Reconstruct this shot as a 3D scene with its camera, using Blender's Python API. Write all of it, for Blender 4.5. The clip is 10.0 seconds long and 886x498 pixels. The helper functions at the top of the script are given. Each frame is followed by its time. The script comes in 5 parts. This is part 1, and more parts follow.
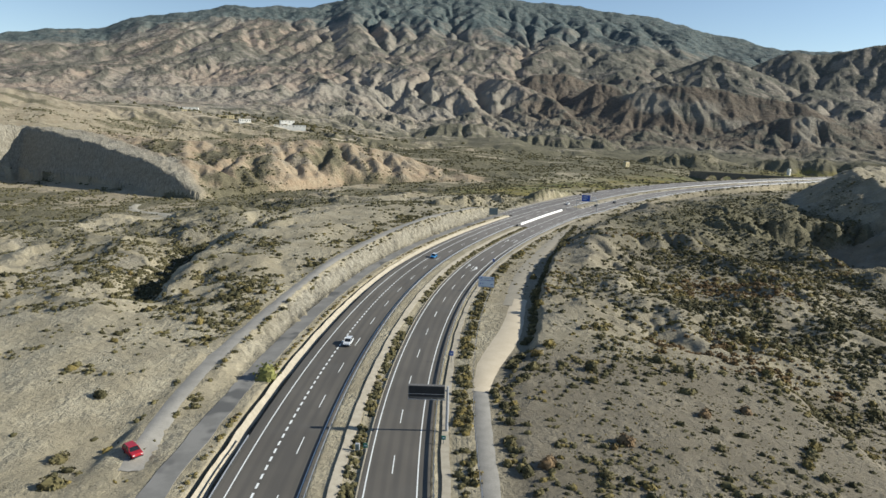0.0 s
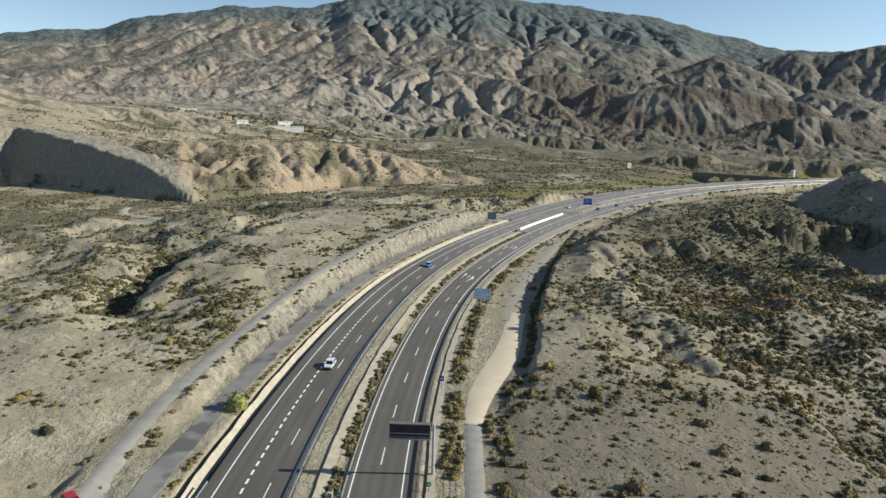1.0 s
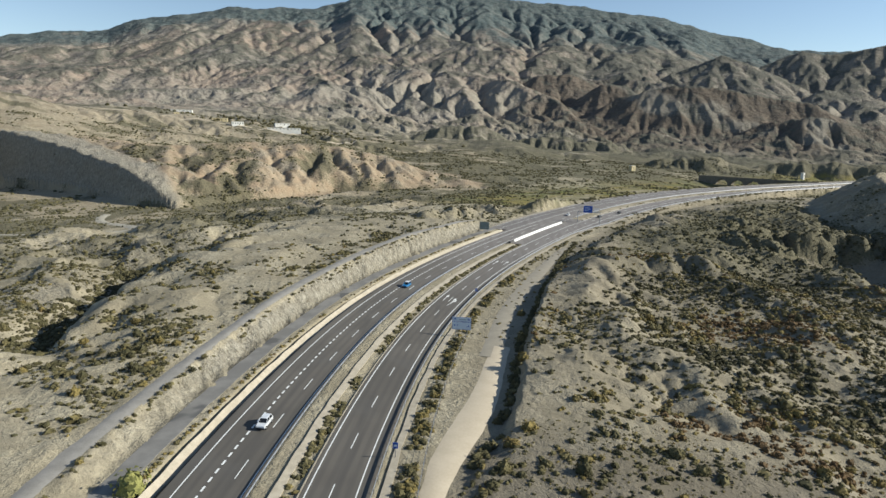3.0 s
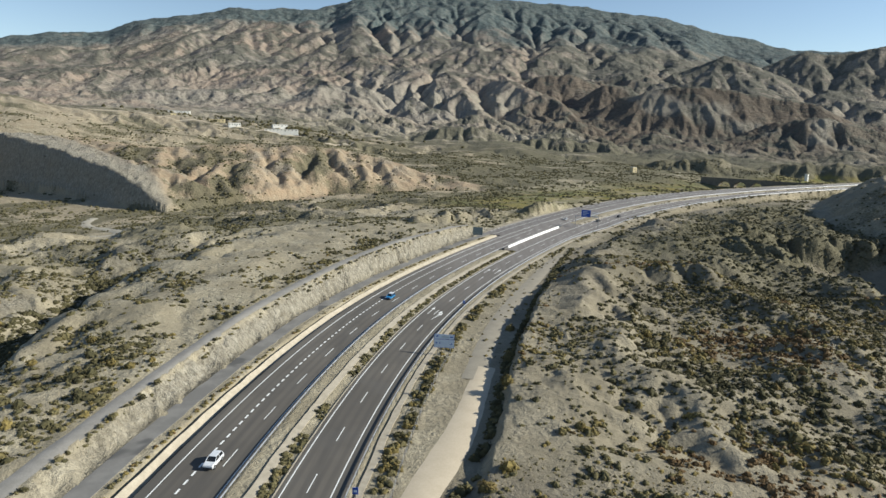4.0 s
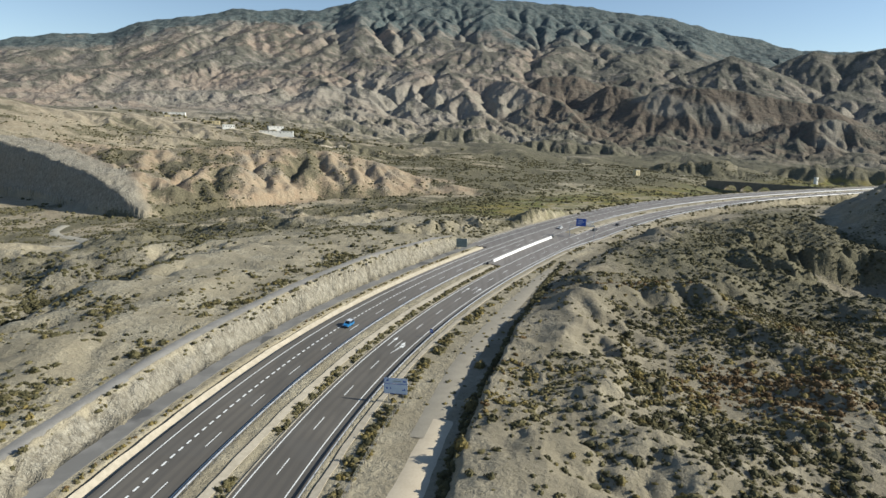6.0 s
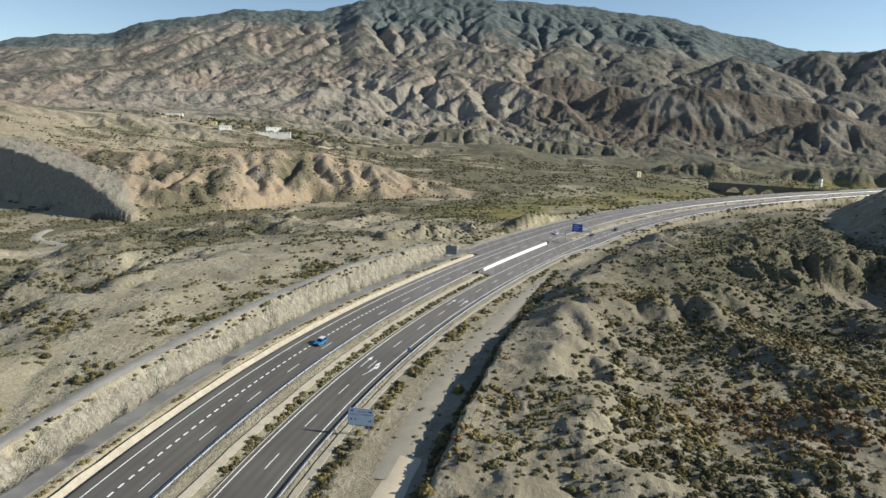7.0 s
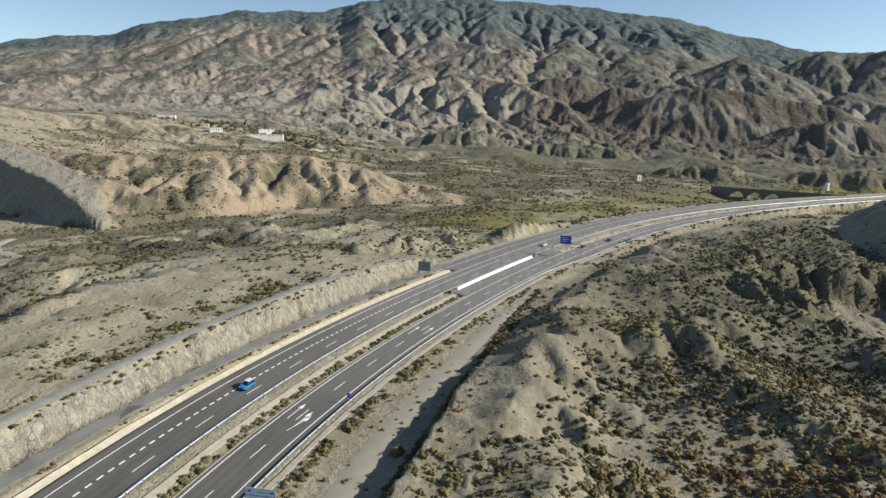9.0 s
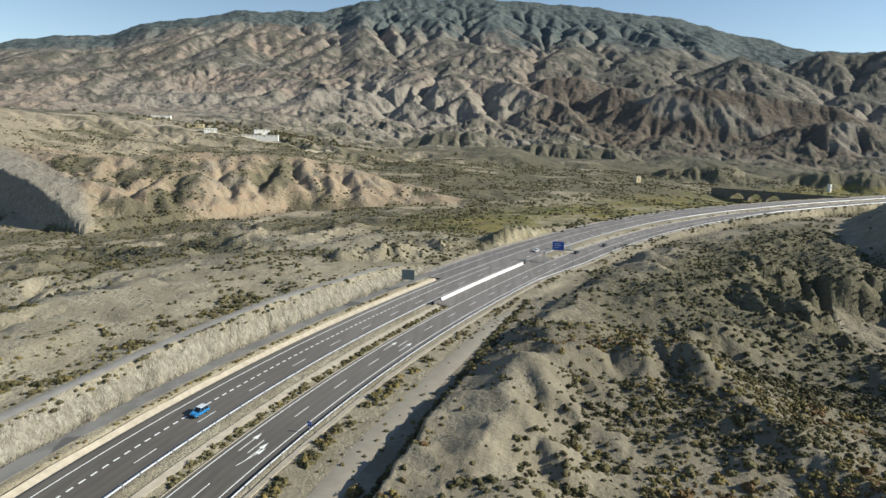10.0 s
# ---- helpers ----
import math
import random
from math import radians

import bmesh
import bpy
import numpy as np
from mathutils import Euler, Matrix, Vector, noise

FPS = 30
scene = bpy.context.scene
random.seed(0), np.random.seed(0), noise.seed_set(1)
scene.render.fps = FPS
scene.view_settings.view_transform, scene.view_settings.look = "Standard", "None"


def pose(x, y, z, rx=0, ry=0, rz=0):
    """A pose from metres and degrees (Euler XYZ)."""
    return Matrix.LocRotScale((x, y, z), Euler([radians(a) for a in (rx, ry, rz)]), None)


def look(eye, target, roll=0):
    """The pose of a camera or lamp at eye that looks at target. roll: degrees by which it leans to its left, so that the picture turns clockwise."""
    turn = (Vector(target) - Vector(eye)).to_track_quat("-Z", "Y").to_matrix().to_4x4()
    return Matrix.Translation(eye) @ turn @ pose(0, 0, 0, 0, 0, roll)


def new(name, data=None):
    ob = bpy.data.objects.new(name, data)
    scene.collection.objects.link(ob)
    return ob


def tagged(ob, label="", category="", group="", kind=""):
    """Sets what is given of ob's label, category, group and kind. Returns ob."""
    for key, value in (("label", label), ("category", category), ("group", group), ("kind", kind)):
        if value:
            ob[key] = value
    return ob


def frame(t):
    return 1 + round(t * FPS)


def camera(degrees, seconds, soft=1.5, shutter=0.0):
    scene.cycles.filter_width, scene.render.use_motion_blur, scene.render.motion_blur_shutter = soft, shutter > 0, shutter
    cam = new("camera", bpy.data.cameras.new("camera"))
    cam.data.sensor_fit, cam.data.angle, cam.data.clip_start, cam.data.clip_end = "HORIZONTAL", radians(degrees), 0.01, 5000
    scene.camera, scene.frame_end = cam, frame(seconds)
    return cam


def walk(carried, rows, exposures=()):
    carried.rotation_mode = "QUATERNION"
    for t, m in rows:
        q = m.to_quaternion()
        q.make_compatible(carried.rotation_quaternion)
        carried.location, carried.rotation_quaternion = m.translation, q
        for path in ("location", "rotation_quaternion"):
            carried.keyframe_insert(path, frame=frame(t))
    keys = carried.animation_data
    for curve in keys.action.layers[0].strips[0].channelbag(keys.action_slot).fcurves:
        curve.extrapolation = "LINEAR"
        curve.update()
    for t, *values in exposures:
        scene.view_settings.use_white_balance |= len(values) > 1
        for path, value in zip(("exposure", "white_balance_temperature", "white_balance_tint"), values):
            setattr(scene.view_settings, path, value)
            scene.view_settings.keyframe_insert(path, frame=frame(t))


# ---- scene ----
cam = camera(70.5, 10.0)
METRES, EYE, TILT, LEAN, TURN = 137.0, 50.7, -7.9, 0.0, 1.5
ROWS = [
    (0.0, 0.0, 0.0, 0.0, 0.06, -2.48, -1.49),
    (0.5, 0.007, 0.0457, 0.0096, 0.1, -2.48, -1.47),
    (1.0, 0.0166, 0.0911, 0.0186, 0.14, -2.45, -1.45),
    (1.5, 0.0293, 0.1357, 0.0278, 0.2, -2.42, -1.43),
    (2.0, 0.0436, 0.1807, 0.0371, 0.33, -2.4, -1.45),
    (2.5, 0.0597, 0.2258, 0.0465, 0.46, -2.38, -1.45),
    (4.0, 0.1145, 0.3585, 0.0742, 0.77, -2.3, -1.43),
    (4.5, 0.1347, 0.4028, 0.0831, 0.88, -2.26, -1.42),
    (5.0, 0.1546, 0.448, 0.0924, 1.0, -2.25, -1.46),
    (5.5, 0.1746, 0.4947, 0.1013, 1.13, -2.23, -1.46),
    (7.0, 0.2388, 0.6337, 0.1324, 1.52, -2.19, -1.51),
    (7.5, 0.2613, 0.679, 0.1425, 1.6, -2.15, -1.5),
    (8.0, 0.2838, 0.7238, 0.1526, 1.69, -2.14, -1.51),
    (8.5, 0.3061, 0.7691, 0.1628, 1.79, -2.13, -1.52),
    (9.0, 0.3283, 0.8144, 0.1727, 1.89, -2.09, -1.54),
    (9.5, 0.3505, 0.8592, 0.1829, 1.95, -2.1, -1.53),
    (10.0, 0.3728, 0.9038, 0.1929, 2.0, -2.09, -1.55),
]
walk(cam, [(t, pose(0, 0, EYE, TILT, LEAN, TURN) @ pose(METRES * x, METRES * y, METRES * z, 90 + pitch, roll, yaw)) for t, x, y, z, yaw, pitch, roll in ROWS],
     exposures=[(0.0, 0.63), (10.0, 0.63)])

# ---- light: a low sun on the right, clear sky ----
SUN_EL, SUN_AZ = 26.0, 88.0            # degrees; azimuth clockwise from +y
sun = new("sun", bpy.data.lights.new("sun", "SUN"))
sun.data.energy, sun.data.angle, sun.data.color = 5.0, radians(0.53), (0.957, 0.938, 0.84)
_e, _a = radians(SUN_EL), radians(SUN_AZ)
sun.matrix_world = look((0, 0, 300), (-math.cos(_e) * math.sin(_a), -math.cos(_e) * math.cos(_a), 300 - math.sin(_e)))
world = bpy.data.worlds.new("sky")
scene.world = world
world.use_nodes = True
_n = world.node_tree.nodes
_sky = _n.new("ShaderNodeTexSky")
_sky.sky_type, _sky.sun_disc = "NISHITA", False
_sky.sun_elevation, _sky.sun_rotation = _e, _a
_sky.altitude, _sky.air_density, _sky.dust_density, _sky.ozone_density = 400, 0.95, 0.0, 1.2
world.node_tree.links.new(_sky.outputs[0], _n["Background"].inputs[0])
_n["Background"].inputs[1].default_value = 0.086


# ---- materials ----
class Mat:
    """A small builder of node materials in world metres."""

    def __init__(self, name, rough=0.9, metal=0.0, spec=0.3):
        self.m = bpy.data.materials.new(name)
        self.m.use_nodes = True
        self.t = self.m.node_tree
        self.b = self.t.nodes["Principled BSDF"]
        self.b.inputs["Roughness"].default_value = rough
        self.b.inputs["Metallic"].default_value = metal
        self.b.inputs["Specular IOR Level"].default_value = spec
        self.pos = self.t.nodes.new("ShaderNodeNewGeometry").outputs["Position"]

    def link(self, a, b):
        self.t.links.new(a, b)

    def noise(self, scale, detail=4.0, rough=0.55, stretch=None):
        n = self.t.nodes.new("ShaderNodeTexNoise")
        n.inputs["Scale"].default_value, n.inputs["Detail"].default_value, n.inputs["Roughness"].default_value = scale, detail, rough
        v = self.pos
        if stretch:
            k = self.t.nodes.new("ShaderNodeVectorMath")
            k.operation = "MULTIPLY"
            self.link(v, k.inputs[0])
            k.inputs[1].default_value = stretch
            v = k.outputs[0]
        self.link(v, n.inputs["Vector"])
        return n.outputs["Fac"]

    def attr(self, name):
        a = self.t.nodes.new("ShaderNodeAttribute")
        a.attribute_name = name
        return a.outputs["Fac"]

    def math(self, op, a, b=None, c=None):
        n = self.t.nodes.new("ShaderNodeMath")
        n.operation = op
        for k, v in enumerate((a, b, c)):
            if v is None:
                continue
            if isinstance(v, (int, float)):
                n.inputs[k].default_value = v
            else:
                self.link(v, n.inputs[k])
        return n.outputs[0]

    def ramp(self, fac, lo, hi, out0=0.0, out1=1.0):
        n = self.t.nodes.new("ShaderNodeMapRange")
        n.interpolation_type = "SMOOTHSTEP"
        self.link(fac, n.inputs[0])
        for k, v in enumerate((lo, hi, out0, out1)):
            if isinstance(v, (int, float)):
                n.inputs[k + 1].default_value = v
            else:
                self.link(v, n.inputs[k + 1])
        return n.outputs[0]

    def mix(self, fac, a, b):
        n = self.t.nodes.new("ShaderNodeMix")
        n.data_type = "RGBA"
        if isinstance(fac, (int, float)):
            n.inputs[0].default_value = fac
        else:
            self.link(fac, n.inputs[0])
        for k, v in ((6, a), (7, b)):
            if isinstance(v, tuple):
                n.inputs[k].default_value = (*v, 1)
            else:
                self.link(v, n.inputs[k])
        return n.outputs[2]

    def random(self):
        return self.t.nodes.new("ShaderNodeObjectInfo").outputs["Random"]

    def island(self):
        return self.t.nodes.new("ShaderNodeNewGeometry").outputs["Random Per Island"]

    def colour(self, c):
        if isinstance(c, tuple):
            self.b.inputs["Base Color"].default_value = (*c, 1)
        else:
            self.link(c, self.b.inputs["Base Color"])
        return self

    def bump(self, height, distance, strength=1.0):
        n = self.t.nodes.new("ShaderNodeBump")
        n.inputs["Distance"].default_value, n.inputs["Strength"].default_value = distance, strength
        self.link(height, n.inputs["Height"])
        self.link(n.outputs[0], self.b.inputs["Normal"])
        return self


def worn(name, c0, c1, scale=2.0, rough=0.9, bump=0.01, metal=0.0, spec=0.3, fine=9.0):
    """A plain worn surface: two tones by large and small noise, with fine relief."""
    q = Mat(name, rough, metal, spec)
    a = q.math("ADD", q.math("MULTIPLY", q.noise(scale), 0.6), q.math("MULTIPLY", q.noise(scale * fine), 0.4))
    q.colour(q.mix(q.ramp(a, 0.35, 0.65), c0, c1))
    if bump:
        q.bump(q.noise(scale * fine), bump)
    return q.m


# bare badland soil, with shrub cover and forest where the attributes say
q = Mat("badland_soil", 0.95, spec=0.15)
big, mid, small, grain = q.noise(0.012), q.noise(0.09), q.noise(0.7), q.noise(4.0)
soil = q.mix(q.ramp(big, 0.35, 0.65), (0.345, 0.298, 0.205), (0.272, 0.236, 0.162))
soil = q.mix(q.ramp(mid, 0.4, 0.68), soil, (0.41, 0.362, 0.26))
# distant soils, grey marl and orange, are cooled in tone for haze
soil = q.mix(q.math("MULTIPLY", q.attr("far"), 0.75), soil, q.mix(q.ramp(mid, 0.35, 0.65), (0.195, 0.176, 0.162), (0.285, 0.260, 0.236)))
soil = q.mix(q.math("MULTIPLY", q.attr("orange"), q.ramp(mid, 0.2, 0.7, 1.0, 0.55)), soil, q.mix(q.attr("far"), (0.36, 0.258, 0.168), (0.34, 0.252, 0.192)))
soil = q.mix(q.math("MULTIPLY", q.attr("grey"), 0.9), soil, q.mix(q.ramp(mid, 0.35, 0.65), (0.140, 0.121, 0.090), (0.188, 0.163, 0.122)))
soil = q.mix(q.math("MULTIPLY", q.attr("red"), 0.92), soil, q.mix(q.ramp(mid, 0.35, 0.65), (0.082, 0.066, 0.054), (0.125, 0.095, 0.074)))
soil = q.mix(q.attr("pale"), soil, q.mix(q.ramp(q.noise(0.6, 4, 0.6, (1, 1, 0.3)), 0.35, 0.65), (0.265, 0.245, 0.200), (0.42, 0.392, 0.325)))
crack = q.math("MULTIPLY", q.ramp(q.math("ABSOLUTE", q.math("SUBTRACT", q.noise(0.55, 5, 0.62, (1, 1, 0.22)), 0.5)), 0.0, 0.045, 1.0, 0.0), q.attr("pale"))
soil = q.mix(q.math("MULTIPLY", crack, 0.75), soil, (0.15, 0.132, 0.10))
soil = q.mix(q.ramp(q.math("ADD", q.math("MULTIPLY", small, 0.5), q.math("MULTIPLY", grain, 0.5)), 0.32, 0.68, 0.0, 0.5), soil, (0.17, 0.142, 0.10))
veg = q.attr("veg")
speck = q.math("ADD", q.math("MULTIPLY", q.math("ADD", q.math("MULTIPLY", q.noise(0.2, 6, 0.75), q.attr("far")), q.math("MULTIPLY", q.noise(0.75, 4, 0.7), q.math("SUBTRACT", 1.0, q.attr("far")))), 0.8), q.math("MULTIPLY", big, 0.2))
cover = q.ramp(q.math("ADD", speck, q.math("MULTIPLY", veg, 0.5)), 0.66, 0.76)
# scrub cover; its far tone is greyed to suggest haze
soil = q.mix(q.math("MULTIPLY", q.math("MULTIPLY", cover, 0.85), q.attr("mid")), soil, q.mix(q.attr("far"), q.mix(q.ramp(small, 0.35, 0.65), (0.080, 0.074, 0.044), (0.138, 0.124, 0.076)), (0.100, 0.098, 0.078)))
# bluish pine forest, lightened and tinted further to stand in for haze
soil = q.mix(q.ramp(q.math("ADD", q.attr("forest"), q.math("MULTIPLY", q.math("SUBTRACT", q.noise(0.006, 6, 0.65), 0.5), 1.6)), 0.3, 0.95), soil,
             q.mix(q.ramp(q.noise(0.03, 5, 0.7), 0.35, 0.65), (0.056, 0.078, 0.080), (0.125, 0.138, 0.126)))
soil = q.mix(q.math("MULTIPLY", q.attr("grass"), q.ramp(q.noise(0.08, 4, 0.6), 0.3, 0.6)), soil, q.mix(q.ramp(q.noise(0.03), 0.4, 0.6), (0.215, 0.175, 0.055), (0.12, 0.125, 0.036)))
tufts = q.math("MULTIPLY", q.ramp(q.noise(1.1, 4, 0.72), 0.585, 0.65), q.math("SUBTRACT", 1.0, q.attr("far")))
soil = q.mix(q.math("MULTIPLY", tufts, 0.6), soil, (0.115, 0.100, 0.062))
q.colour(soil)
crease = q.math("MULTIPLY", q.math("ABSOLUTE", q.math("SUBTRACT", q.noise(0.26, 7, 0.6), 0.5)), q.ramp(mid, 0.4, 0.6, 0.6, 3.4))
fine = q.math("ADD", q.math("ADD", q.math("MULTIPLY", q.noise(0.5, 8, 0.70), 1.0), q.math("MULTIPLY", q.noise(3.0, 4), 0.16)), crease)
fine = q.math("ADD", fine, q.math("MULTIPLY", q.math("MULTIPLY", q.noise(0.11, 7, 0.62), q.attr("mid")), 4.5))
fine = q.math("SUBTRACT", fine, q.math("MULTIPLY", crack, 0.7))
streak = q.math("MULTIPLY", q.math("MULTIPLY", q.noise(0.7, 5, 0.65, (1, 1, 0.10)), q.attr("pale")), 8.0)
q.bump(q.math("ADD", q.math("ADD", fine, streak), q.math("MULTIPLY", q.math("MULTIPLY", q.noise(0.035, 7, 0.62), q.attr("far")), 26.0)), 1.0, 0.6)
SOIL = q.m

q = Mat("asphalt", 0.82, spec=0.35)
lane = q.noise(0.5, 3, 0.5, (1.0, 0.05, 1.0))
a = q.mix(q.ramp(q.noise(0.05), 0.35, 0.65), (0.094, 0.083, 0.069), (0.119, 0.105, 0.087))
a = q.mix(q.ramp(lane, 0.45, 0.7, 0.0, 0.5), a, (0.060, 0.056, 0.050))
a = q.mix(q.ramp(q.noise(30), 0.4, 0.7, 0.0, 0.35), a, (0.11, 0.10, 0.09))
wear = q.math("COSINE", q.math("MULTIPLY", q.math("ADD", q.attr("across"), q.math("MULTIPLY", q.noise(0.02), 1.2)), 2 * math.pi / 1.82))
a = q.mix(q.ramp(wear, -0.6, 1.0, 0.0, 0.4), a, (0.066, 0.061, 0.054))
lanes = q.noise(0.25, 2, 0.5, (0.35, 0.35, 0.35))
a = q.mix(q.ramp(lanes, 0.5, 0.7, 0.0, 0.35), a, (0.105, 0.098, 0.088))
a = q.mix(q.math("MULTIPLY", q.ramp(q.math("ADD", q.attr("along"), q.math("MULTIPLY", q.noise(0.03), 60.0)), 250.0, 400.0), 0.8), a, q.mix(q.ramp(lane, 0.4, 0.65), (0.165, 0.148, 0.135), (0.215, 0.196, 0.18)))
q.colour(a).bump(q.noise(40), 0.006)
ASPHALT = q.m
q = Mat("old_asphalt", 0.9, spec=0.2)
a = q.mix(q.ramp(q.noise(0.15, 5, 0.6), 0.4, 0.6), (0.165, 0.158, 0.145), (0.215, 0.205, 0.188))
a = q.mix(q.ramp(q.noise(0.06, 3, 0.5), 0.56, 0.6), a, (0.105, 0.102, 0.097))
q.colour(a).bump(q.noise(20), 0.01)
OLD_ASPHALT = q.m
PAINT = worn("road_paint", (0.62, 0.62, 0.59), (0.80, 0.80, 0.77), 3.0, 0.6, 0.002)
CONCRETE = worn("pale_concrete", (0.31, 0.27, 0.205), (0.41, 0.36, 0.28), 0.7, 0.9, 0.01)
WHITE_CONCRETE = worn("white_concrete", (0.66, 0.65, 0.62), (0.80, 0.79, 0.77), 0.8, 0.8, 0.006)
DIRT = worn("verge_dirt", (0.25, 0.212, 0.165), (0.34, 0.292, 0.23), 0.6, 0.95, 0.03)
# earth with the ditch's shade put into its colour
SHADED_DITCH_EARTH = worn("shaded_ditch_earth", (0.060, 0.052, 0.040), (0.105, 0.09, 0.066), 0.8, 0.95, 0.04)
SAND = worn("graded_sand", (0.46, 0.385, 0.28), (0.52, 0.44, 0.325), 0.25, 0.95, 0.02)
GRAVEL = worn("grey_gravel", (0.22, 0.205, 0.18), (0.28, 0.262, 0.232), 0.4, 0.95, 0.02)
STEEL = worn("galvanised_steel", (0.34, 0.35, 0.36), (0.48, 0.49, 0.50), 1.5, 0.45, 0.0, 0.85, 0.5)


# ---- noise on arrays ----
def _hash(ix, iy, seed):
    h = (ix.astype(np.int64) * 374761393 + iy.astype(np.int64) * 668265263 + seed * 982451653) & 0xFFFFFFFF
    h = ((h ^ (h >> 13)) * 1274126177) & 0xFFFFFFFF
    return (h ^ (h >> 16)) & 0xFFFF


def perlin(x, y, seed=0):
    ix, iy = np.floor(x), np.floor(y)
    fx, fy = x - ix, y - iy
    u, v = fx * fx * fx * (fx * (fx * 6 - 15) + 10), fy * fy * fy * (fy * (fy * 6 - 15) + 10)

    def g(dx, dy):
        a = _hash(ix + dx, iy + dy, seed) * (2 * math.pi / 65536)
        return np.cos(a) * (fx - dx) + np.sin(a) * (fy - dy)
    a, b, c, d = g(0, 0), g(1, 0), g(0, 1), g(1, 1)
    return 1.5 * ((a + (b - a) * u) * (1 - v) + (c + (d - c) * u) * v)


def fbm(x, y, octaves=4, seed=0, gain=0.5):
    s, k, f = 0.0, 1.0, 1.0
    for o in range(octaves):
        s = s + k * perlin(x * f + 17.3 * o, y * f - 9.1 * o, seed + o)
        k, f = k * gain, f * 2.03
    return s


def ridged(x, y, octaves=4, seed=0, gain=0.5):
    """Sharp crests and branching valleys, about 0 to 1."""
    s, k, f, w, tot = 0.0, 1.0, 1.0, 1.0, 0.0
    for o in range(octaves):
        n = 1 - np.abs(perlin(x * f + 31.7 * o, y * f + 11.9 * o, seed + o))
        n = n * n * w
        s, tot = s + k * n, tot + k
        w = np.clip(n * 1.6, 0, 1)
        k, f = k * gain, f * 2.1
    return s / tot


def gullies(x, y, gx, gy, octaves=4, seed=0, gain=0.45, pull=1.0):
    """Ridges and gullies that run down the slope whose gradient is (gx, gy), branching; about -1 to 1."""
    l = np.hypot(gx, gy) + 1e-6
    k = np.minimum(l * 6.0, 1.0) / l
    ux, uy = -gy * k, gx * k
    h = hx = hy = 0.0
    a, f = 1.0, 1.0
    for o in range(octaves):
        px, py = x * f, y * f
        dx, dy = ux - hy * pull, uy + hx * pull
        ix, iy = np.floor(px), np.floor(py)
        fx, fy = px - ix, py - iy
        v = vx = vy = w = 0.0
        for i in (-1, 0, 1):
            for j in (-1, 0, 1):
                ha = _hash(ix + i, iy + j, seed + 31 * o) / 65536.0
                hb = _hash(ix + i, iy + j, seed + 31 * o + 7) / 65536.0
                qx, qy = fx - i - ha, fy - j - hb
                e = np.exp(-2.2 * (qx * qx + qy * qy))
                m = 2 * math.pi * (qx * dx + qy * dy)
                k2 = np.cos(m / 2)
                c, sn = 2 * np.abs(k2) - 1, np.sin(m / 2) * np.sign(k2)
                v, w = v + c * e, w + e
                vx, vy = vx - sn * dx * e, vy - sn * dy * e
        h, hx, hy = h + a * v / w, hx + a * vx / w, hy + a * vy / w
        a, f = a * gain, f * 2.05
    return h


def step(a, b, x):
    t = np.clip((x - a) / (b - a), 0, 1)
    return t * t * (3 - 2 * t)


def smax(a, b, k):
    h = np.clip(0.5 + 0.5 * (a - b) / k, 0, 1)
    return b + (a - b) * h + k * h * (1 - h)


# ---- the motorway's line ----
KY = np.array([40, 100, 160, 220, 290, 370, 470, 600, 750, 950], float)
KX = np.array([-15.82, -18.93, -16.88, -8.55, 11.39, 44.96, 97.84, 193.0, 366.99, 677.49])


def _moments(kx, ky):
    n, h = len(kx), np.diff(kx)
    a, r = np.eye(n), np.zeros(n)
    for i in range(1, n - 1):
        a[i, i - 1], a[i, i], a[i, i + 1] = h[i - 1], 2 * (h[i - 1] + h[i]), h[i]
        r[i] = 6 * ((ky[i + 1] - ky[i]) / h[i] - (ky[i] - ky[i - 1]) / h[i - 1])
    return np.linalg.solve(a, r)


KM = _moments(KY, KX)


def centre(y):
    """x of the road's middle at y, and its slope dx/dy."""
    y = np.asarray(y, float)
    t = np.clip(y, KY[0], KY[-1])
    i = np.clip(np.searchsorted(KY, t) - 1, 0, len(KY) - 2)
    h, a, b = KY[i + 1] - KY[i], KY[i + 1] - t, t - KY[i]
    x = (KM[i] * a ** 3 + KM[i + 1] * b ** 3) / (6 * h) + (KX[i] / h - KM[i] * h / 6) * a + (KX[i + 1] / h - KM[i + 1] * h / 6) * b
    s = (KM[i + 1] * b ** 2 - KM[i] * a ** 2) / (2 * h) + (KX[i + 1] - KX[i]) / h - (KM[i + 1] - KM[i]) * h / 6
    return x + (y - t) * s, s


def road_z(y, d):
    """Height of the road surface: a slight climb, banked through the bend."""
    d = np.clip(d, -16, 16)
    return 0.6 * np.log1p(np.exp(np.clip((y - 170) / 60, -30, 30))) - 0.08 * step(100, 250, y) * d


def at_road(y, d, dz=0.0):
    x, s = centre(y)
    l = np.sqrt(1 + s * s)
    return np.stack([x + d / l, y - d * s / l, road_z(y, d) + dz + 0 * x], -1)


def to_road(x, y):
    """Nearest y along the road and the distance to its right."""
    f = np.array(y, float)
    for _ in range(6):
        cx, s = centre(f)
        l = np.sqrt(1 + s * s)
        f = f + np.clip((((x - cx) * s + (y - f)) / l) / l, -150, 150) * 0.8
        f = np.clip(f, -400, 1500)
    cx, s = centre(f)
    l = np.sqrt(1 + s * s)
    return f, ((x - cx) - (y - f) * s) / l


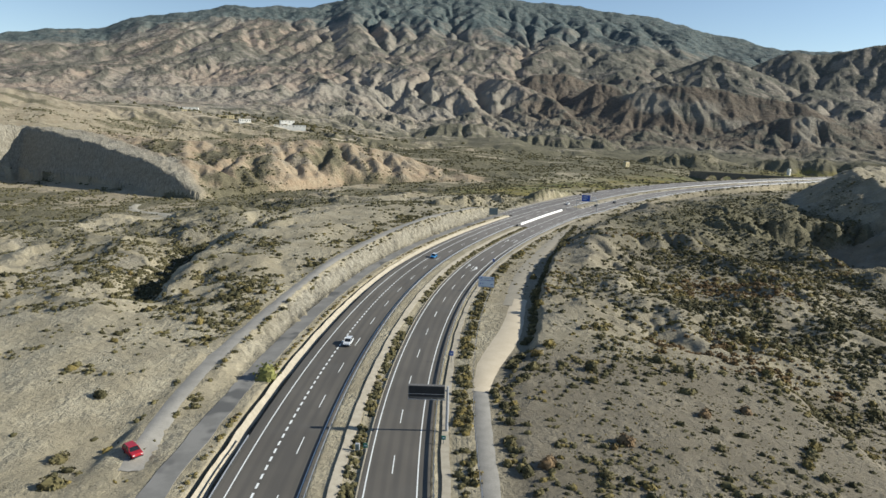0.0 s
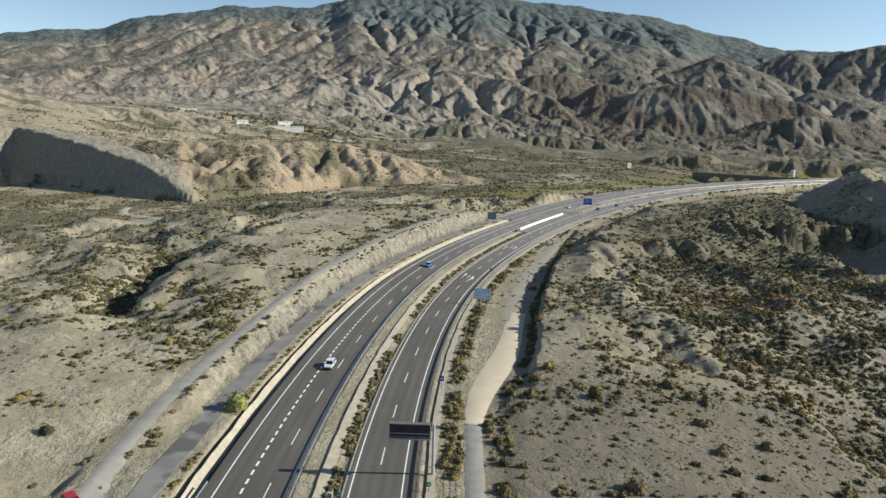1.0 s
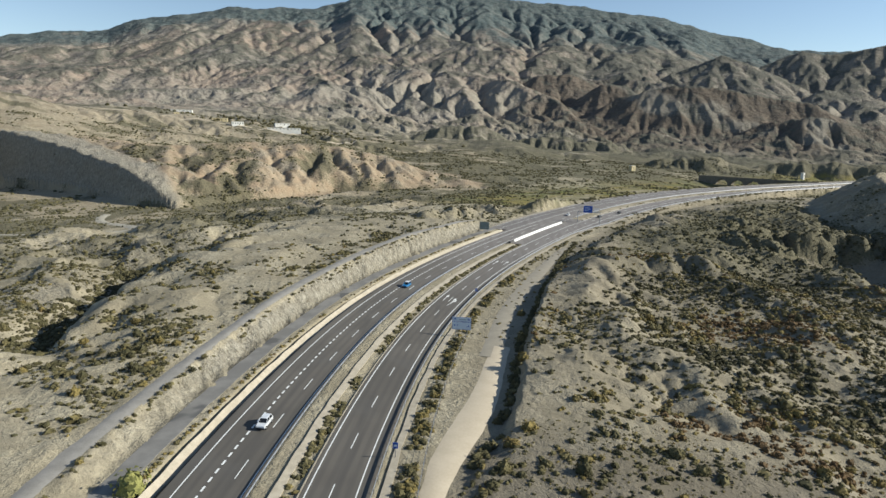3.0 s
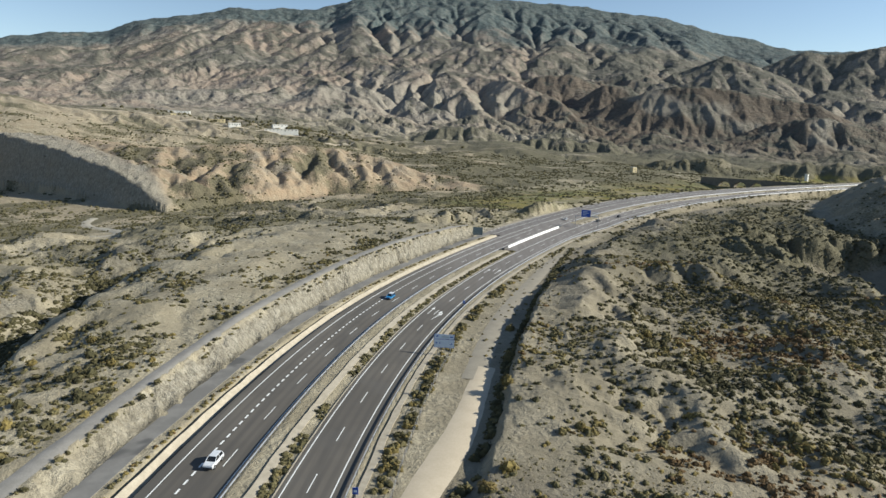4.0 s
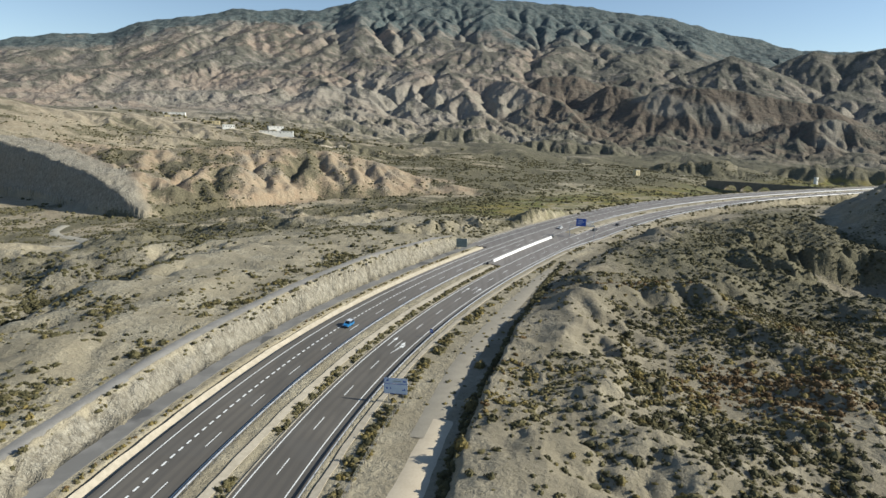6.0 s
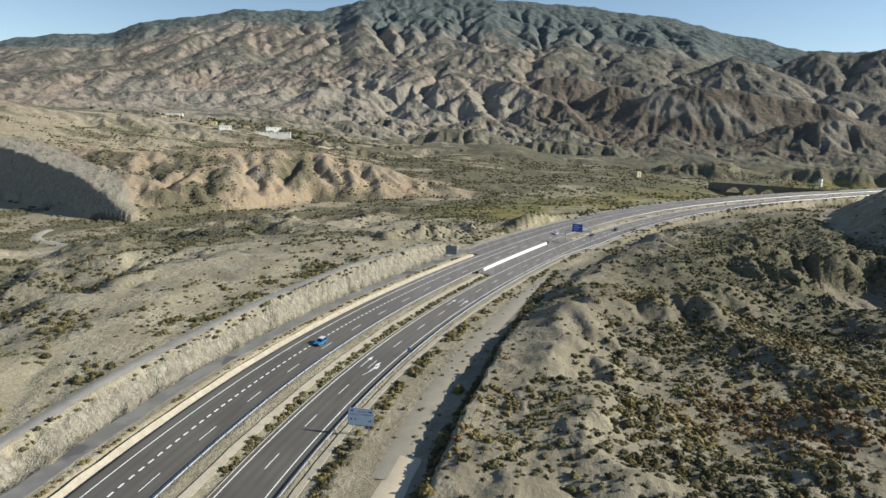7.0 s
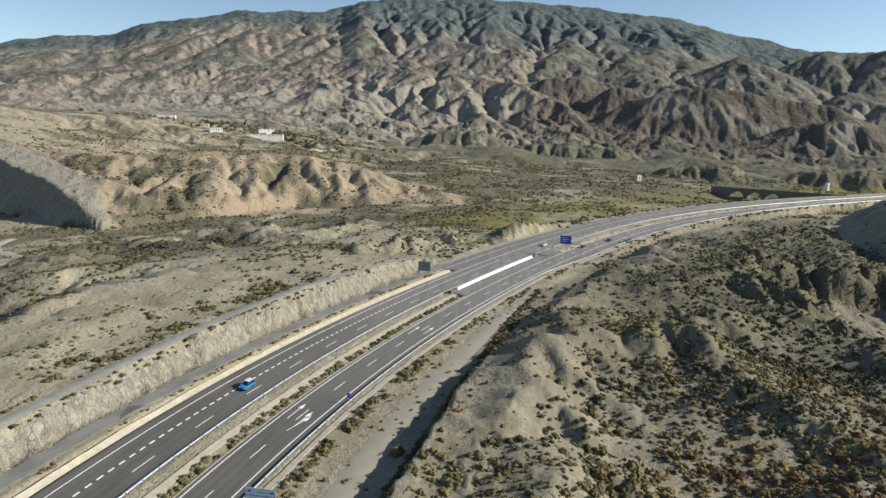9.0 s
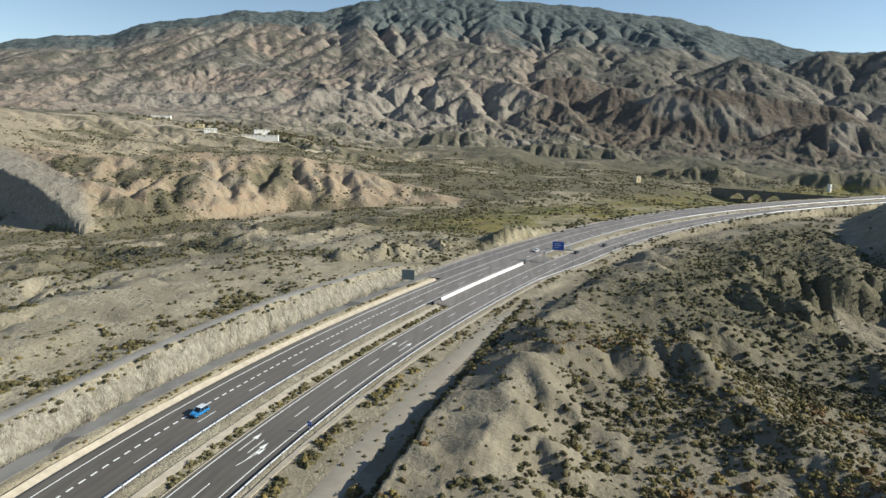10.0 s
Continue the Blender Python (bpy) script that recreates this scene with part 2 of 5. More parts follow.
# outer edges of the slip roads: the service road joins on the left, an exit lane leaves on the right
SLIP_F, SLIP_L = [372, 400, 640, 720, 800], [26.0, 26.6, 26.6, 21.0, 15.3]
FOOT_F, FOOT_D = [125, 145, 170, 240, 300, 340, 380, 440, 660, 720], [28, 35, 37.8, 38.5, 34.5, 29, 24, 27, 27, 22]     # foot of the earth cut
EXIT_F, EXIT_R = [395, 440, 620, 690], [15.3, 20.0, 20.5, 15.3]


# ---- the lie of the land ----
def crest(x, y, pts, fall_l, fall_r, rag=0.0, seed=0, wave=30.0):
    """Height of a ridge along the points (x, y, z), falling by fall_l and fall_r metres per metre to the left and right of its line."""
    best = np.full(x.shape, -1e4)
    for (x0, y0, z0), (x1, y1, z1) in zip(pts, pts[1:]):
        dx, dy = x1 - x0, y1 - y0
        l = math.hypot(dx, dy)
        t = np.clip(((x - x0) * dx + (y - y0) * dy) / (l * l), 0, 1)
        ex, ey = x - x0 - t * dx, y - y0 - t * dy
        dist = np.hypot(ex, ey)
        side = (ex * dy - ey * dx) / (l * np.maximum(dist, 1e-6))      # 1: right of the line
        fall = fall_l + (fall_r - fall_l) * (0.5 + 0.5 * side)
        best = np.maximum(best, z0 + t * (z1 - z0) - fall * dist)
    if rag:
        best = best + rag * (ridged(x / wave, y / wave, 4, seed) - 0.55)
    return best


SKY_AZ = [-50, -37.1, -33.5, -29.7, -27.3, -24.3, -19.5, -15.8, -12.0, -10.6, -7.2, 0.2, 4.1, 9.3, 14.0, 16.7, 20.7, 25.7, 33, 50]
SKY_EL = [5.5, 5.74, 6.55, 7.06, 8.03, 8.62, 9.64, 9.84, 10.23, 10.93, 11.16, 11.29, 11.04, 10.51, 9.83, 9.27, 7.93, 6.75, 6.0, 5.0]


def far_land(x, y):
    """The smooth shape of the distant ground."""
    rho = np.hypot(x - 20, y - 50)
    az = np.degrees(np.arctan2(x - 20, y - 50))
    zc = np.tan(np.radians(np.interp(az, SKY_AZ, SKY_EL))) * 4600 + 50
    zc = np.where(np.abs(az) > 60, 200, zc)
    u = np.clip((rho - 1350) / (4600 - 1350), 0, 1.3)
    far = (zc - 50) * np.where(u < 1, u ** 1.45, 1 - (u - 1) * 1.5)
    ramp = np.clip(0.062 * (y - 700) - 0.032 * np.clip(x, 0, 500) + 0.115 * np.clip(-x - 100, 0, 500) * step(750, 1050, y), -5, 85)
    ramp = np.where(rho > 1350, np.maximum(ramp, 25 * step(1350, 1700, rho)), ramp)
    h = ramp * step(600, 900, y) + far
    wx, wy = x + 90 * fbm(x / 420, y / 420, 2, 5), y + 90 * fbm(x / 420, y / 420, 2, 6)
    h = h + step(1500, 2100, rho) * (1 - step(4000, 4500, rho)) * 46 * (ridged(wx / 620, wy / 760, 2, 23, 0.4) - 0.5)
    for pts, fl, fr in FAR_RIDGES:
        h = smax(h, crest(x, y, pts, fl, fr), 18)
    return h


FAR_RIDGES = (
    ([(151, 2365, 160), (207, 2362, 234), (256, 2357, 269), (351, 2345, 272), (434, 2332, 247), (560, 2420, 240)], 0.5, 0.62),
    ([(330, 2030, 150), (416, 2030, 214), (479, 2016, 208), (549, 1998, 161), (640, 2060, 150)], 0.5, 0.62),
    ([(430, 1870, 165), (505, 1845, 188), (579, 1833, 203), (656, 1807, 197), (719, 1783, 186), (790, 1760, 172), (880, 1725, 158)], 0.5, 0.62),
    ([(700, 1580, 88), (742, 1556, 104), (782, 1534, 114), (830, 1513, 104), (880, 1497, 92), (960, 1470, 70)], 0.45, 0.6),
    ([(1200, 2850, 330), (1331, 2769, 413), (1362, 2753, 420), (1422, 2722, 404), (1485, 2688, 403), (1531, 2662, 411), (1577, 2634, 423), (1900, 2450, 460)], 0.42, 0.5),
    ([(960, 2720, 340), (1025, 2683, 395), (1111, 2649, 352), (1257, 2582, 281)], 0.42, 0.5),
    ([(-820, 900, 110), (-676, 983, 101), (-644, 1007, 92), (-613, 1027, 81), (-560, 1061, 77), (-490, 1110, 72)], 0.26, 0.3),
    ([(-470, 1752, 120), (-394, 1769, 186), (-329, 1784, 165), (-254, 1797, 137)], 0.55, 0.6),
    ([(-90, 1414, 55), (-25, 1418, 75), (45, 1419, 72), (75, 1418, 52)], 0.5, 0.9),
    ([(136, 1364, 52), (214, 1355, 58), (300, 1341, 45)], 0.5, 0.9),
    ([(299, 1082, 12), (330, 1073, 31), (391, 1052, 32), (420, 1043, 14)], 0.8, 0.9),
    ([(480, 1060, 8), (500, 1052, 27), (540, 1035, 30), (640, 985, 28), (820, 920, 32)], 0.9, 0.9),
)


class Dissected:
    """The distant ground after running water has cut its valleys: a grid of heights and of steepness."""

    def __init__(self, cell, x0, y0, nx, ny, shape, start, rough, turns, fade):
        """shape: heights before; start: how much water cuts, by distance; rough: first unevenness; fade: width of the rim left as it was."""
        self.CELL, self.X0, self.Y0, self.NX, self.NY, self.fade = cell, x0, y0, nx, ny, fade
        c = cell
        gx, gy = np.meshgrid(self.X0 + c * np.arange(nx), self.Y0 + c * np.arange(ny))
        rho = np.hypot(gx - 20, gy - 50)
        self.gx, self.gy, self.rho = gx, gy, rho
        first = shape(gx.ravel(), gy.ravel()).reshape(ny, nx)
        amp = start(rho)
        z = first + amp * (rough * fbm(gx / (23 * c), gy / (23 * c), 5, 131, 0.55))
        n = nx * ny
        idx = np.arange(n).reshape(ny, nx)
        hard = (0.10 * (1 + 0.5 * fbm(gx / (55 * c), gy / (55 * c), 2, 133))).ravel() * (0.12 + 0.88 * amp.ravel())
        shifts = [(dy, dx) for dy in (-1, 0, 1) for dx in (-1, 0, 1) if dy or dx]
        inner = (slice(1, -1), slice(1, -1))
        for turn in range(turns):
            for _ in range(3):           # hollows fill up to their lowest rim
                rim = np.full((ny - 2, nx - 2), 1e9)
                for dy, dx in shifts:
                    rim = np.minimum(rim, z[1 + dy:ny - 1 + dy, 1 + dx:nx - 1 + dx])
                z[inner] = np.maximum(z[inner], rim + 0.02)
            best, to = np.zeros((ny - 2, nx - 2)), idx[inner].copy()
            for dy, dx in shifts:
                s = (z[inner] - z[1 + dy:ny - 1 + dy, 1 + dx:nx - 1 + dx]) / (c * math.hypot(dx, dy))
                m = s > best
                best = np.where(m, s, best)
                to = np.where(m, idx[1 + dy:ny - 1 + dy, 1 + dx:nx - 1 + dx], to)
            rcv = idx.copy()
            rcv[inner] = to
            rcv = rcv.ravel()
            depth, jump = (rcv != np.arange(n)).astype(np.int64), rcv
            while True:
                more = depth[jump]
                if not more.any():
                    break
                depth, jump = depth + more, jump[jump]
            order = np.argsort(depth, kind="stable")
            cuts = np.searchsorted(depth[order], np.arange(depth.max() + 2))
            area = np.full(n, c * c)
            for k in range(len(cuts) - 2, 0, -1):
                nodes = order[cuts[k]:cuts[k + 1]]
                np.add.at(area, rcv[nodes], area[nodes])
            f = hard * np.sqrt(np.minimum(area, 4900 * c * c)) / c
            zf = z.ravel()
            for k in range(1, len(cuts) - 1):
                nodes = order[cuts[k]:cuts[k + 1]]
                zf[nodes] = (zf[nodes] + f[nodes] * zf[rcv[nodes]]) / (1 + f[nodes])
            z = zf.reshape(ny, nx)
            z[inner] += 0.06 * (z[:-2, 1:-1] + z[2:, 1:-1] + z[1:-1, :-2] + z[1:-1, 2:] - 4 * z[inner])
        lost = first - z
        for _ in range(3):
            lost = self.spread(lost, 13)
        self.first, self.cut = first, z + lost

    def settle(self, keep):
        """Mixes the first shape back in, by keep."""
        self.z = self.cut + (self.first - self.cut) * keep
        dy, dx = np.gradient(self.z, self.CELL)
        self.steep = np.hypot(dx, dy)
        mean = self.z
        for _ in range(2):
            mean = self.spread(mean, 7)
        self.rise = self.z - mean
        self.delta = self.z - self.first
        return self

    @staticmethod
    def spread(a, r):
        for axis in (0, 1):
            p = np.concatenate([np.repeat(a.take([0], axis), r + 1, axis), a, np.repeat(a.take([-1], axis), r, axis)], axis).cumsum(axis)
            k = a.shape[axis]
            a = (p.take(range(2 * r + 1, 2 * r + 1 + k), axis) - p.take(range(k), axis)) / (2 * r + 1)
        return a

    def at(self, grid, x, y):
        u = np.clip((x - self.X0) / self.CELL, 0, self.NX - 1.001)
        v = np.clip((y - self.Y0) / self.CELL, 0, self.NY - 1.001)
        i, j = u.astype(int), v.astype(int)
        p, q = u - i, v - j
        return (grid[j, i] * (1 - p) + grid[j, i + 1] * p) * (1 - q) + (grid[j + 1, i] * (1 - p) + grid[j + 1, i + 1] * p) * q

    def blend(self, x, y):
        """1 where the grid holds, 0 outside of it."""
        f = self.fade
        return step(0, f, x - self.X0) * step(0, f, self.X0 + self.CELL * self.NX - x) * step(0, f, y - self.Y0) * step(0, f, self.Y0 + self.CELL * self.NY - y)


HILLS = Dissected(9.0, -3700.0, 850.0, 822, 480, far_land, lambda r: 0.4 * step(880, 1050, r) + 0.6 * step(1250, 1700, r), 13.0, 26, 260.0)
_keep = 0.40 + 0.35 * step(1900, 2700, HILLS.rho) + 0.13 * step(3900, 4450, HILLS.rho)
for pts, fl, fr in FAR_RIDGES[:3]:
    _keep = np.maximum(_keep, 0.82 * step(-60, -5, crest(HILLS.gx, HILLS.gy, pts, fl, fr) - HILLS.first))
HILLS.settle(_keep)
CUTS = []                              # nearer ground that water has cut, added below


def ravine(x, y):
    """Distance along and to the right of the ravine that cuts the plateau."""
    ax, ay = -0.23, 0.973
    return (x + 96) * ax + (y - 178) * ay, (x + 96) * ay - (y - 178) * ax


def land(x, y, bare_shape=False):
    """Height of the ground and its covers: dictionary of arrays."""
    f, d = to_road(x, y)
    rho = np.hypot(x - 20, y - 50)
    front = step(-60, 100, y)
    base, steepness, rise = np.zeros(x.shape), np.zeros(x.shape), np.zeros(x.shape)
    away = rho > 560
    if away.any():
        xa, ya, ra = x[away], y[away], rho[away]
        b = far_land(xa, ya)
        on_grid = HILLS.blend(xa, ya)
        b = b + (HILLS.at(HILLS.z, xa, ya) - b) * on_grid
        gx, gy = [(HILLS.at(HILLS.z, xa + ex, ya + ey) - HILLS.at(HILLS.z, xa, ya)) / 12 * on_grid for ex, ey in ((12, 0), (0, 12))]
        steepness[away], rise[away] = HILLS.at(HILLS.steep, xa, ya) * on_grid, HILLS.at(HILLS.rise, xa, ya) * on_grid
        steep = np.clip(np.hypot(gx, gy) * 3.2, 0, 1)
        b = b + step(1900, 2800, ra) * (1 - 0.55 * step(2600, 3200, ra)) * (1 - 0.6 * step(4000, 4500, ra)) * 4.5 * gullies(xa / 170, ya / 170, gx, gy, 6, 201, 0.60, 0.35)
        b = b + step(1150, 1500, ra) * (1 - step(2500, 3300, ra)) * (0.6 + 3.6 * steep) * gullies(xa / 90, ya / 90, gx, gy, 5, 301, 0.58, 0.4)
        b = b + step(700, 1000, ra) * (1 - step(1500, 1900, ra)) * (0.6 + 5 * steep) * gullies(xa / 50, ya / 50, gx, gy, 4, 401, 0.5, 0.5)
        b = b + step(3600, 4500, ra) * 16 * fbm(xa / 220, ya / 220, 4, 37) + step(650, 1000, ra) * 5 * fbm(xa / 150, ya / 110, 4, 31)
        base[away] = b
    # near ground
    near = 1 - step(600, 1000, rho)
    rough = fbm(x / 34, y / 34, 5, 41)
    gul = ridged(x / 55 + 0.3 * rough, y / 70, 4, 47)
    h = base + near * (0.7 * rough)
    # left of the road: a plateau cut by the service road, falling to a dry river
    top = np.interp(f, [60, 100, 150, 200, 260, 300, 350, 372, 392, 430, 520, 600], [0, 0.3, 3.2, 6.0, 8.4, 9.6, 8.6, 7, 3.5, 5.5, 2, 0])
    left = top + 1.2 * rough * (1 - np.exp(-((d + 33.3) / 3.0) ** 4)) - 0.018 * np.clip(-d - 60, 0, 400)
    left = left - step(94, 128, -d + 12 * rough) * 8 * step(128, 165, f) * (1 - 0.6 * step(250, 330, f)) - step(150, 230, -d + 20 * rough) * 8
    left = left + step(100, 160, -d) * 9 * (gul - 0.5) 
    ru, rs = ravine(x, y)
    rs = rs + 4 * rough
    cleft = step(-8, 10, ru) * (1 - step(80, 130, ru)) * step(-19, -5, rs) * (1 - step(2.5, 8.5, rs))
    left = left - 10.5 * cleft
    wl = step(23, 26, -d) * front * (1 - step(420, 560, f)) * (1 - step(560, 700, y)) * (1 - step(560, 700, rho))
    h = np.where(d < 0, h + (left - h) * wl, h)
    # right of the road: a field, then a low cut and dissected hills falling away to the right
    edge = np.interp(f, [60, 125, 150, 200, 260, 320, 360, 420, 480, 560], [0.6, 0.7, 2.4, 3.4, 5.0, 5.5, 5.0, 4.3, 3.2, 1.0])
    roll = lambda a, b: fbm(a / 62, b / 62, 2, 43)
    r0 = roll(x, y)
    rill = gullies(x / 30, y / 30, (roll(x + 2, y) - r0) * 12, (roll(x, y + 2) - r0) * 12, 3, 45, 0.5, 0.4) if (rho < 700).any() else 0
    right = edge - 0.085 * np.clip(d - 55, 0, 150) + step(140, 200, f) * (8.5 * (gul - 0.5) * step(36, 70, d) + 1.1 * (ridged(x / 13 + 0.5 * rough, y / 13, 3, 49) - 0.5) * step(36, 45, d) + 3.0 * r0 * step(36, 60, d) + 0.8 * rill * step(38, 50, d) + 1.2 * rough) + 0.25 * rough - 3.6 * step(70, 78, x + 3 * rough) * (1 - step(140, 160, f)) * (d > 60)
    right = right + 7 * step(240, 330, d)
    wr = step(np.where(f < 135, 27, 33.0), np.where(f < 135, 34, 38.0), d) * front * (1 - step(560, 700, f))
    h = np.where(d > 0, h + (right - h) * wr, h)
    h = h - 6.5 * np.exp(-((x - 352) ** 2 + (y - 880) ** 2) / 60.0 ** 2)
    # ridges that stand out
    ledge = [(-226, 546, -10), (-246, 557, -1), (-270, 571, 11), (-300, 592, 20), (-405, 658, 37), (-492, 704, 49), (-506, 692, 49), (-524, 664, 46), (-580, 560, 30)]
    mesa = crest(x, y, ledge, 2.8, 0.07)
    mesa = mesa + (2.4 * (ridged(x / 8, y / 8, 3, 61) - 0.6) + 2.0 * fbm(x / 24, y / 24, 2, 62)) * step(-8, 4, mesa)
    h = smax(h, mesa, 2.0)
    tan = crest(x, y, [(-420, 760, 40), (-330, 700, 34), (-235, 755, 38), (-150, 782, 36), (-70, 775, 21), (6, 752, 3)], 0.30, 0.27)
    tan = tan - 70 * step(0, 16, 546 - 0.594 * (x + 226) - y) * (1 - step(-215, -195, x))
    tw = gullies(x / 34, y / 34, (x + 150) / 400, (700 - y) / 160, 4, 66, 0.55, 0.5) if ((rho > 450) & (rho < 1000)).any() else 0
    h = smax(h, tan + (0.9 * tw + 4.5 * (ridged(x / 95, y / 130, 2, 64) - 0.5) + 1.6 * (ridged(x / 17, y / 17, 3, 68) - 0.5)) * step(-14, 8, tan), 3)
    h = smax(h, crest(x, y, [(125, 437, 11.5), (129, 434, 13), (137, 429, 9), (150, 426, 5)], 2.3, 1.2, 2.0, 65, 9), 0.6)
    h = smax(h, crest(x, y, [(52, 462, 8), (60, 468, 13.5), (84, 497, 14), (112, 532, 11), (135, 560, 6)], 0.5, 1.1, 3.5, 67, 13), 1.2)
    h = smax(h, crest(x, y, [(-14, 398, 9), (20, 432, 10), (40, 452, 8)], 0.3, 0.5, 7, 69, 20), 2)
    pit = step(0, 7, x - np.interp(y, [300, 340, 372, 428], [182, 176, 175, 187]) + 2.5 * rough) * step(0, 5, 438 - 0.08 * (x - 190) - y + 2.0 * rough) * step(240, 300, y) * (1 - step(300, 420, x))
    h = h - 17 * pit * (d > 40)
    hill = crest(x, y, [(340, 320, 6), (322, 430, 18), (322, 500, 24), (345, 570, 27), (400, 650, 29), (470, 715, 28), (570, 765, 27)], 0.62, 0.3)
    h = smax(h, hill + (6 * (ridged(x / 42 + 0.3 * rough, y / 42, 3, 71) - 0.5) + 2 * (ridged(x / 16, y / 16, 3, 72) - 0.5)) * step(-8, 6, hill), 3)
    # the dry river
    river = crest(x, y, [(-600, 590, 1), (-450, 575, 1), (-335, 505, 1), (-255, 470, 1), (-235, 530, 1)], 0.011, 0.011)
    river = np.maximum(river, crest(x, y, [(-235, 530, 1), (-200, 600, 1), (-120, 670, 1), (20, 715, 0.6)], 0.025, 0.025))
    river = np.maximum(river, crest(x, y, [(-560, 690, 1), (-450, 635, 1), (-390, 605, 1), (-310, 545, 1), (-262, 540, 1)], 0.02, 0.02))
    river = np.maximum(river, crest(x, y, [(-255, 470, 1), (-215, 425, 1), (-290, 405, 1), (-420, 400, 1)], 0.03, 0.03))
    bed = step(0.0, 0.75, river + 0.15 * rough)
    low = -12 + 0.013 * np.clip(x + 200, 0, 300) + 0.5 * rough
    h = h + bed * (np.minimum(h, low) - h) * (1 - step(0, 3, mesa + 10))
    if bare_shape:
        return h
    worn_off = np.zeros(x.shape)
    for c in CUTS:
        worn_off = worn_off + c.at(c.delta, x, y) * c.blend(x, y)
    cliff = step(-16, -4, crest(x, y, ledge, 2.8, 0.9))
    h = h + worn_off * (1 - cliff)
    # the road's platform, verges, the service road and its cut
    plat = road_z(f, d)
    rib = fbm(f / 2.8, d / 9, 3, 109) * 1.9 + fbm(f / 11, d / 9, 2, 111) * 0.7
    w = 1 - np.clip((-d - np.interp(f, [385, 430, 700, 790], [26.3, 30, 30, 26.3]) + rib) / 4.0, 0, 1)
    foot = np.interp(f, FOOT_F, FOOT_D) + 1.2 * rough
    w = np.where(d > 0, 1 - np.clip((d - foot + 0.35 * rib) / 1.7, 0, 1), w)
    w = w * (1 - step(900, 1000, f))
    on = ((d > np.where(f > 372, -np.interp(f, SLIP_F, SLIP_L) - 0.1, -15.4)) & (d < -2.4)) | ((d > 4.9) & (d < np.interp(f, EXIT_F, EXIT_R) + 0.1)) | ((f > 344) & (f < 440) & (np.abs(d) < 6))
    plat = plat - 0.08 - 0.25 * on - 1.8 * np.exp(-((d + 16.9) / 1.9) ** 6) * (1 - step(366, 376, f)) - 0.3 * np.exp(-((d - 17.0) / 0.8) ** 2) * (1 - step(385, 400, f)) - 0.25 * np.exp(-((d - 3.7) / 0.7) ** 2) + 0.06 * rough * (~on)
    h = h + (plat - h) * w
    # covers
    n1, n2 = fbm(x / 90, y / 90, 4, 81), fbm(x / 28, y / 28, 3, 83)
    field = (d > 26) & (f < 138)
    veg = 0.40 + 0.32 * n1 + 0.2 * n2 + (0.45 * n1 + 0.25 * n2) * step(60, 100, -d) * near
    veg = veg + 0.22 * step(45, 80, d) * step(150, 190, f) * near - 0.30 * field * near
    veg = veg - 0.22 * step(30, 50, -d) * (1 - step(70, 110, -d)) * near + 0.05 * bed * near - 0.35 * step(300, 420, -x) * step(640, 740, rho) * (1 - step(1150, 1300, rho)) + 0.16 * step(80, 92, -d) * step(115, 150, f) * near + 0.60 * step(45, 85, d) * step(215, 270, f) * near
    veg = veg + 0.4 * cleft * (d < 0)
    bare = np.clip((mesa > h - 2.5) * step(-9, -5, mesa) * cliff + (hill > h - 6) * step(-10, -2, hill) * 0.95 + pit, 0, 1)
    veg = veg - 1.1 * bare - 0.30 * step(-17, -5, tan - h) * step(-6, 4, tan)
    veg = veg + (0.20 + 0.22 * step(-150, 150, x) + 0.55 * fbm(x / 130, y / 22, 3, 85)) * step(680, 850, rho) * (1 - step(1250, 1500, rho)) - 0.06 * step(1400, 1700, rho) * (1 - step(2300, 2800, rho)) + 0.18 * step(2200, 2800, rho) + 0.10 * step(1400, 1700, rho) * step(150, 500, x)
    belt = step(1200, 1450, rho) * (1 - step(3900, 4400, rho))
    veg = veg + belt * (0.30 * step(0, 9, rise) * (1 - step(0.35, 0.7, steepness)) - 0.35 * step(0.4, 0.85, steepness) * (1 - 0.6 * step(2300, 3000, rho)) - 0.1)
    veg = np.clip(np.where(w > 0.4, veg * 0.3, veg), 0, 1)
    orange = np.clip(0.3 * step(420, 520, rho) * (1 - step(1150, 1350, rho)) * (x < 60) + step(-20, -6, tan - h) * step(-10, 2, tan) + step(1300, 1900, rho) * (0.50 + 0.95 * fbm(x / 420, y / 420, 3, 91)) * (1 - 0.75 * step(100, 700, x)), 0, 1)
    grass = np.clip(step(440, 520, f) * (1 - step(900, 1100, f)) * step(22, 40, -d) * (1 - step(110, 190, -d + 30 * n1)) * (0.95 + 0.6 * n1) * (1 - step(7, 12, h)), 0, 1)
    hillside = step(-10, -2, hill) * (hill > h - 6)
    red = np.zeros(x.shape)
    if away.any():
        for pts, fl, fr in FAR_RIDGES[:3]:
            red[away] = np.maximum(red[away], step(-95, -25, crest(x[away], y[away], pts, fl * 0.8, fr * 0.8) - h[away] + 14 * n2[away]))
    spoil = np.exp(-((x - 206) / 15.0) ** 2 - ((y - 497) / 20.0) ** 2)
    orange = np.maximum(orange, 0.9 * step(0.3, 0.6, spoil + 0.1 * rough))
    grey = np.clip(step(1000, 1300, rho) * (1 - step(1700, 2100, rho)) * step(-100, 300, x) + near * step(22, 30, d) * (1 - 0.58 * step(135, 150, f) + 0.25 * step(230, 290, f)) * (1 - 0.5 * hillside) * (1 - step(0.3, 0.6, spoil)) + step(4, 30, x / (y + 1) * 100) * step(1000, 1400, rho) * 0.4, 0, 1)
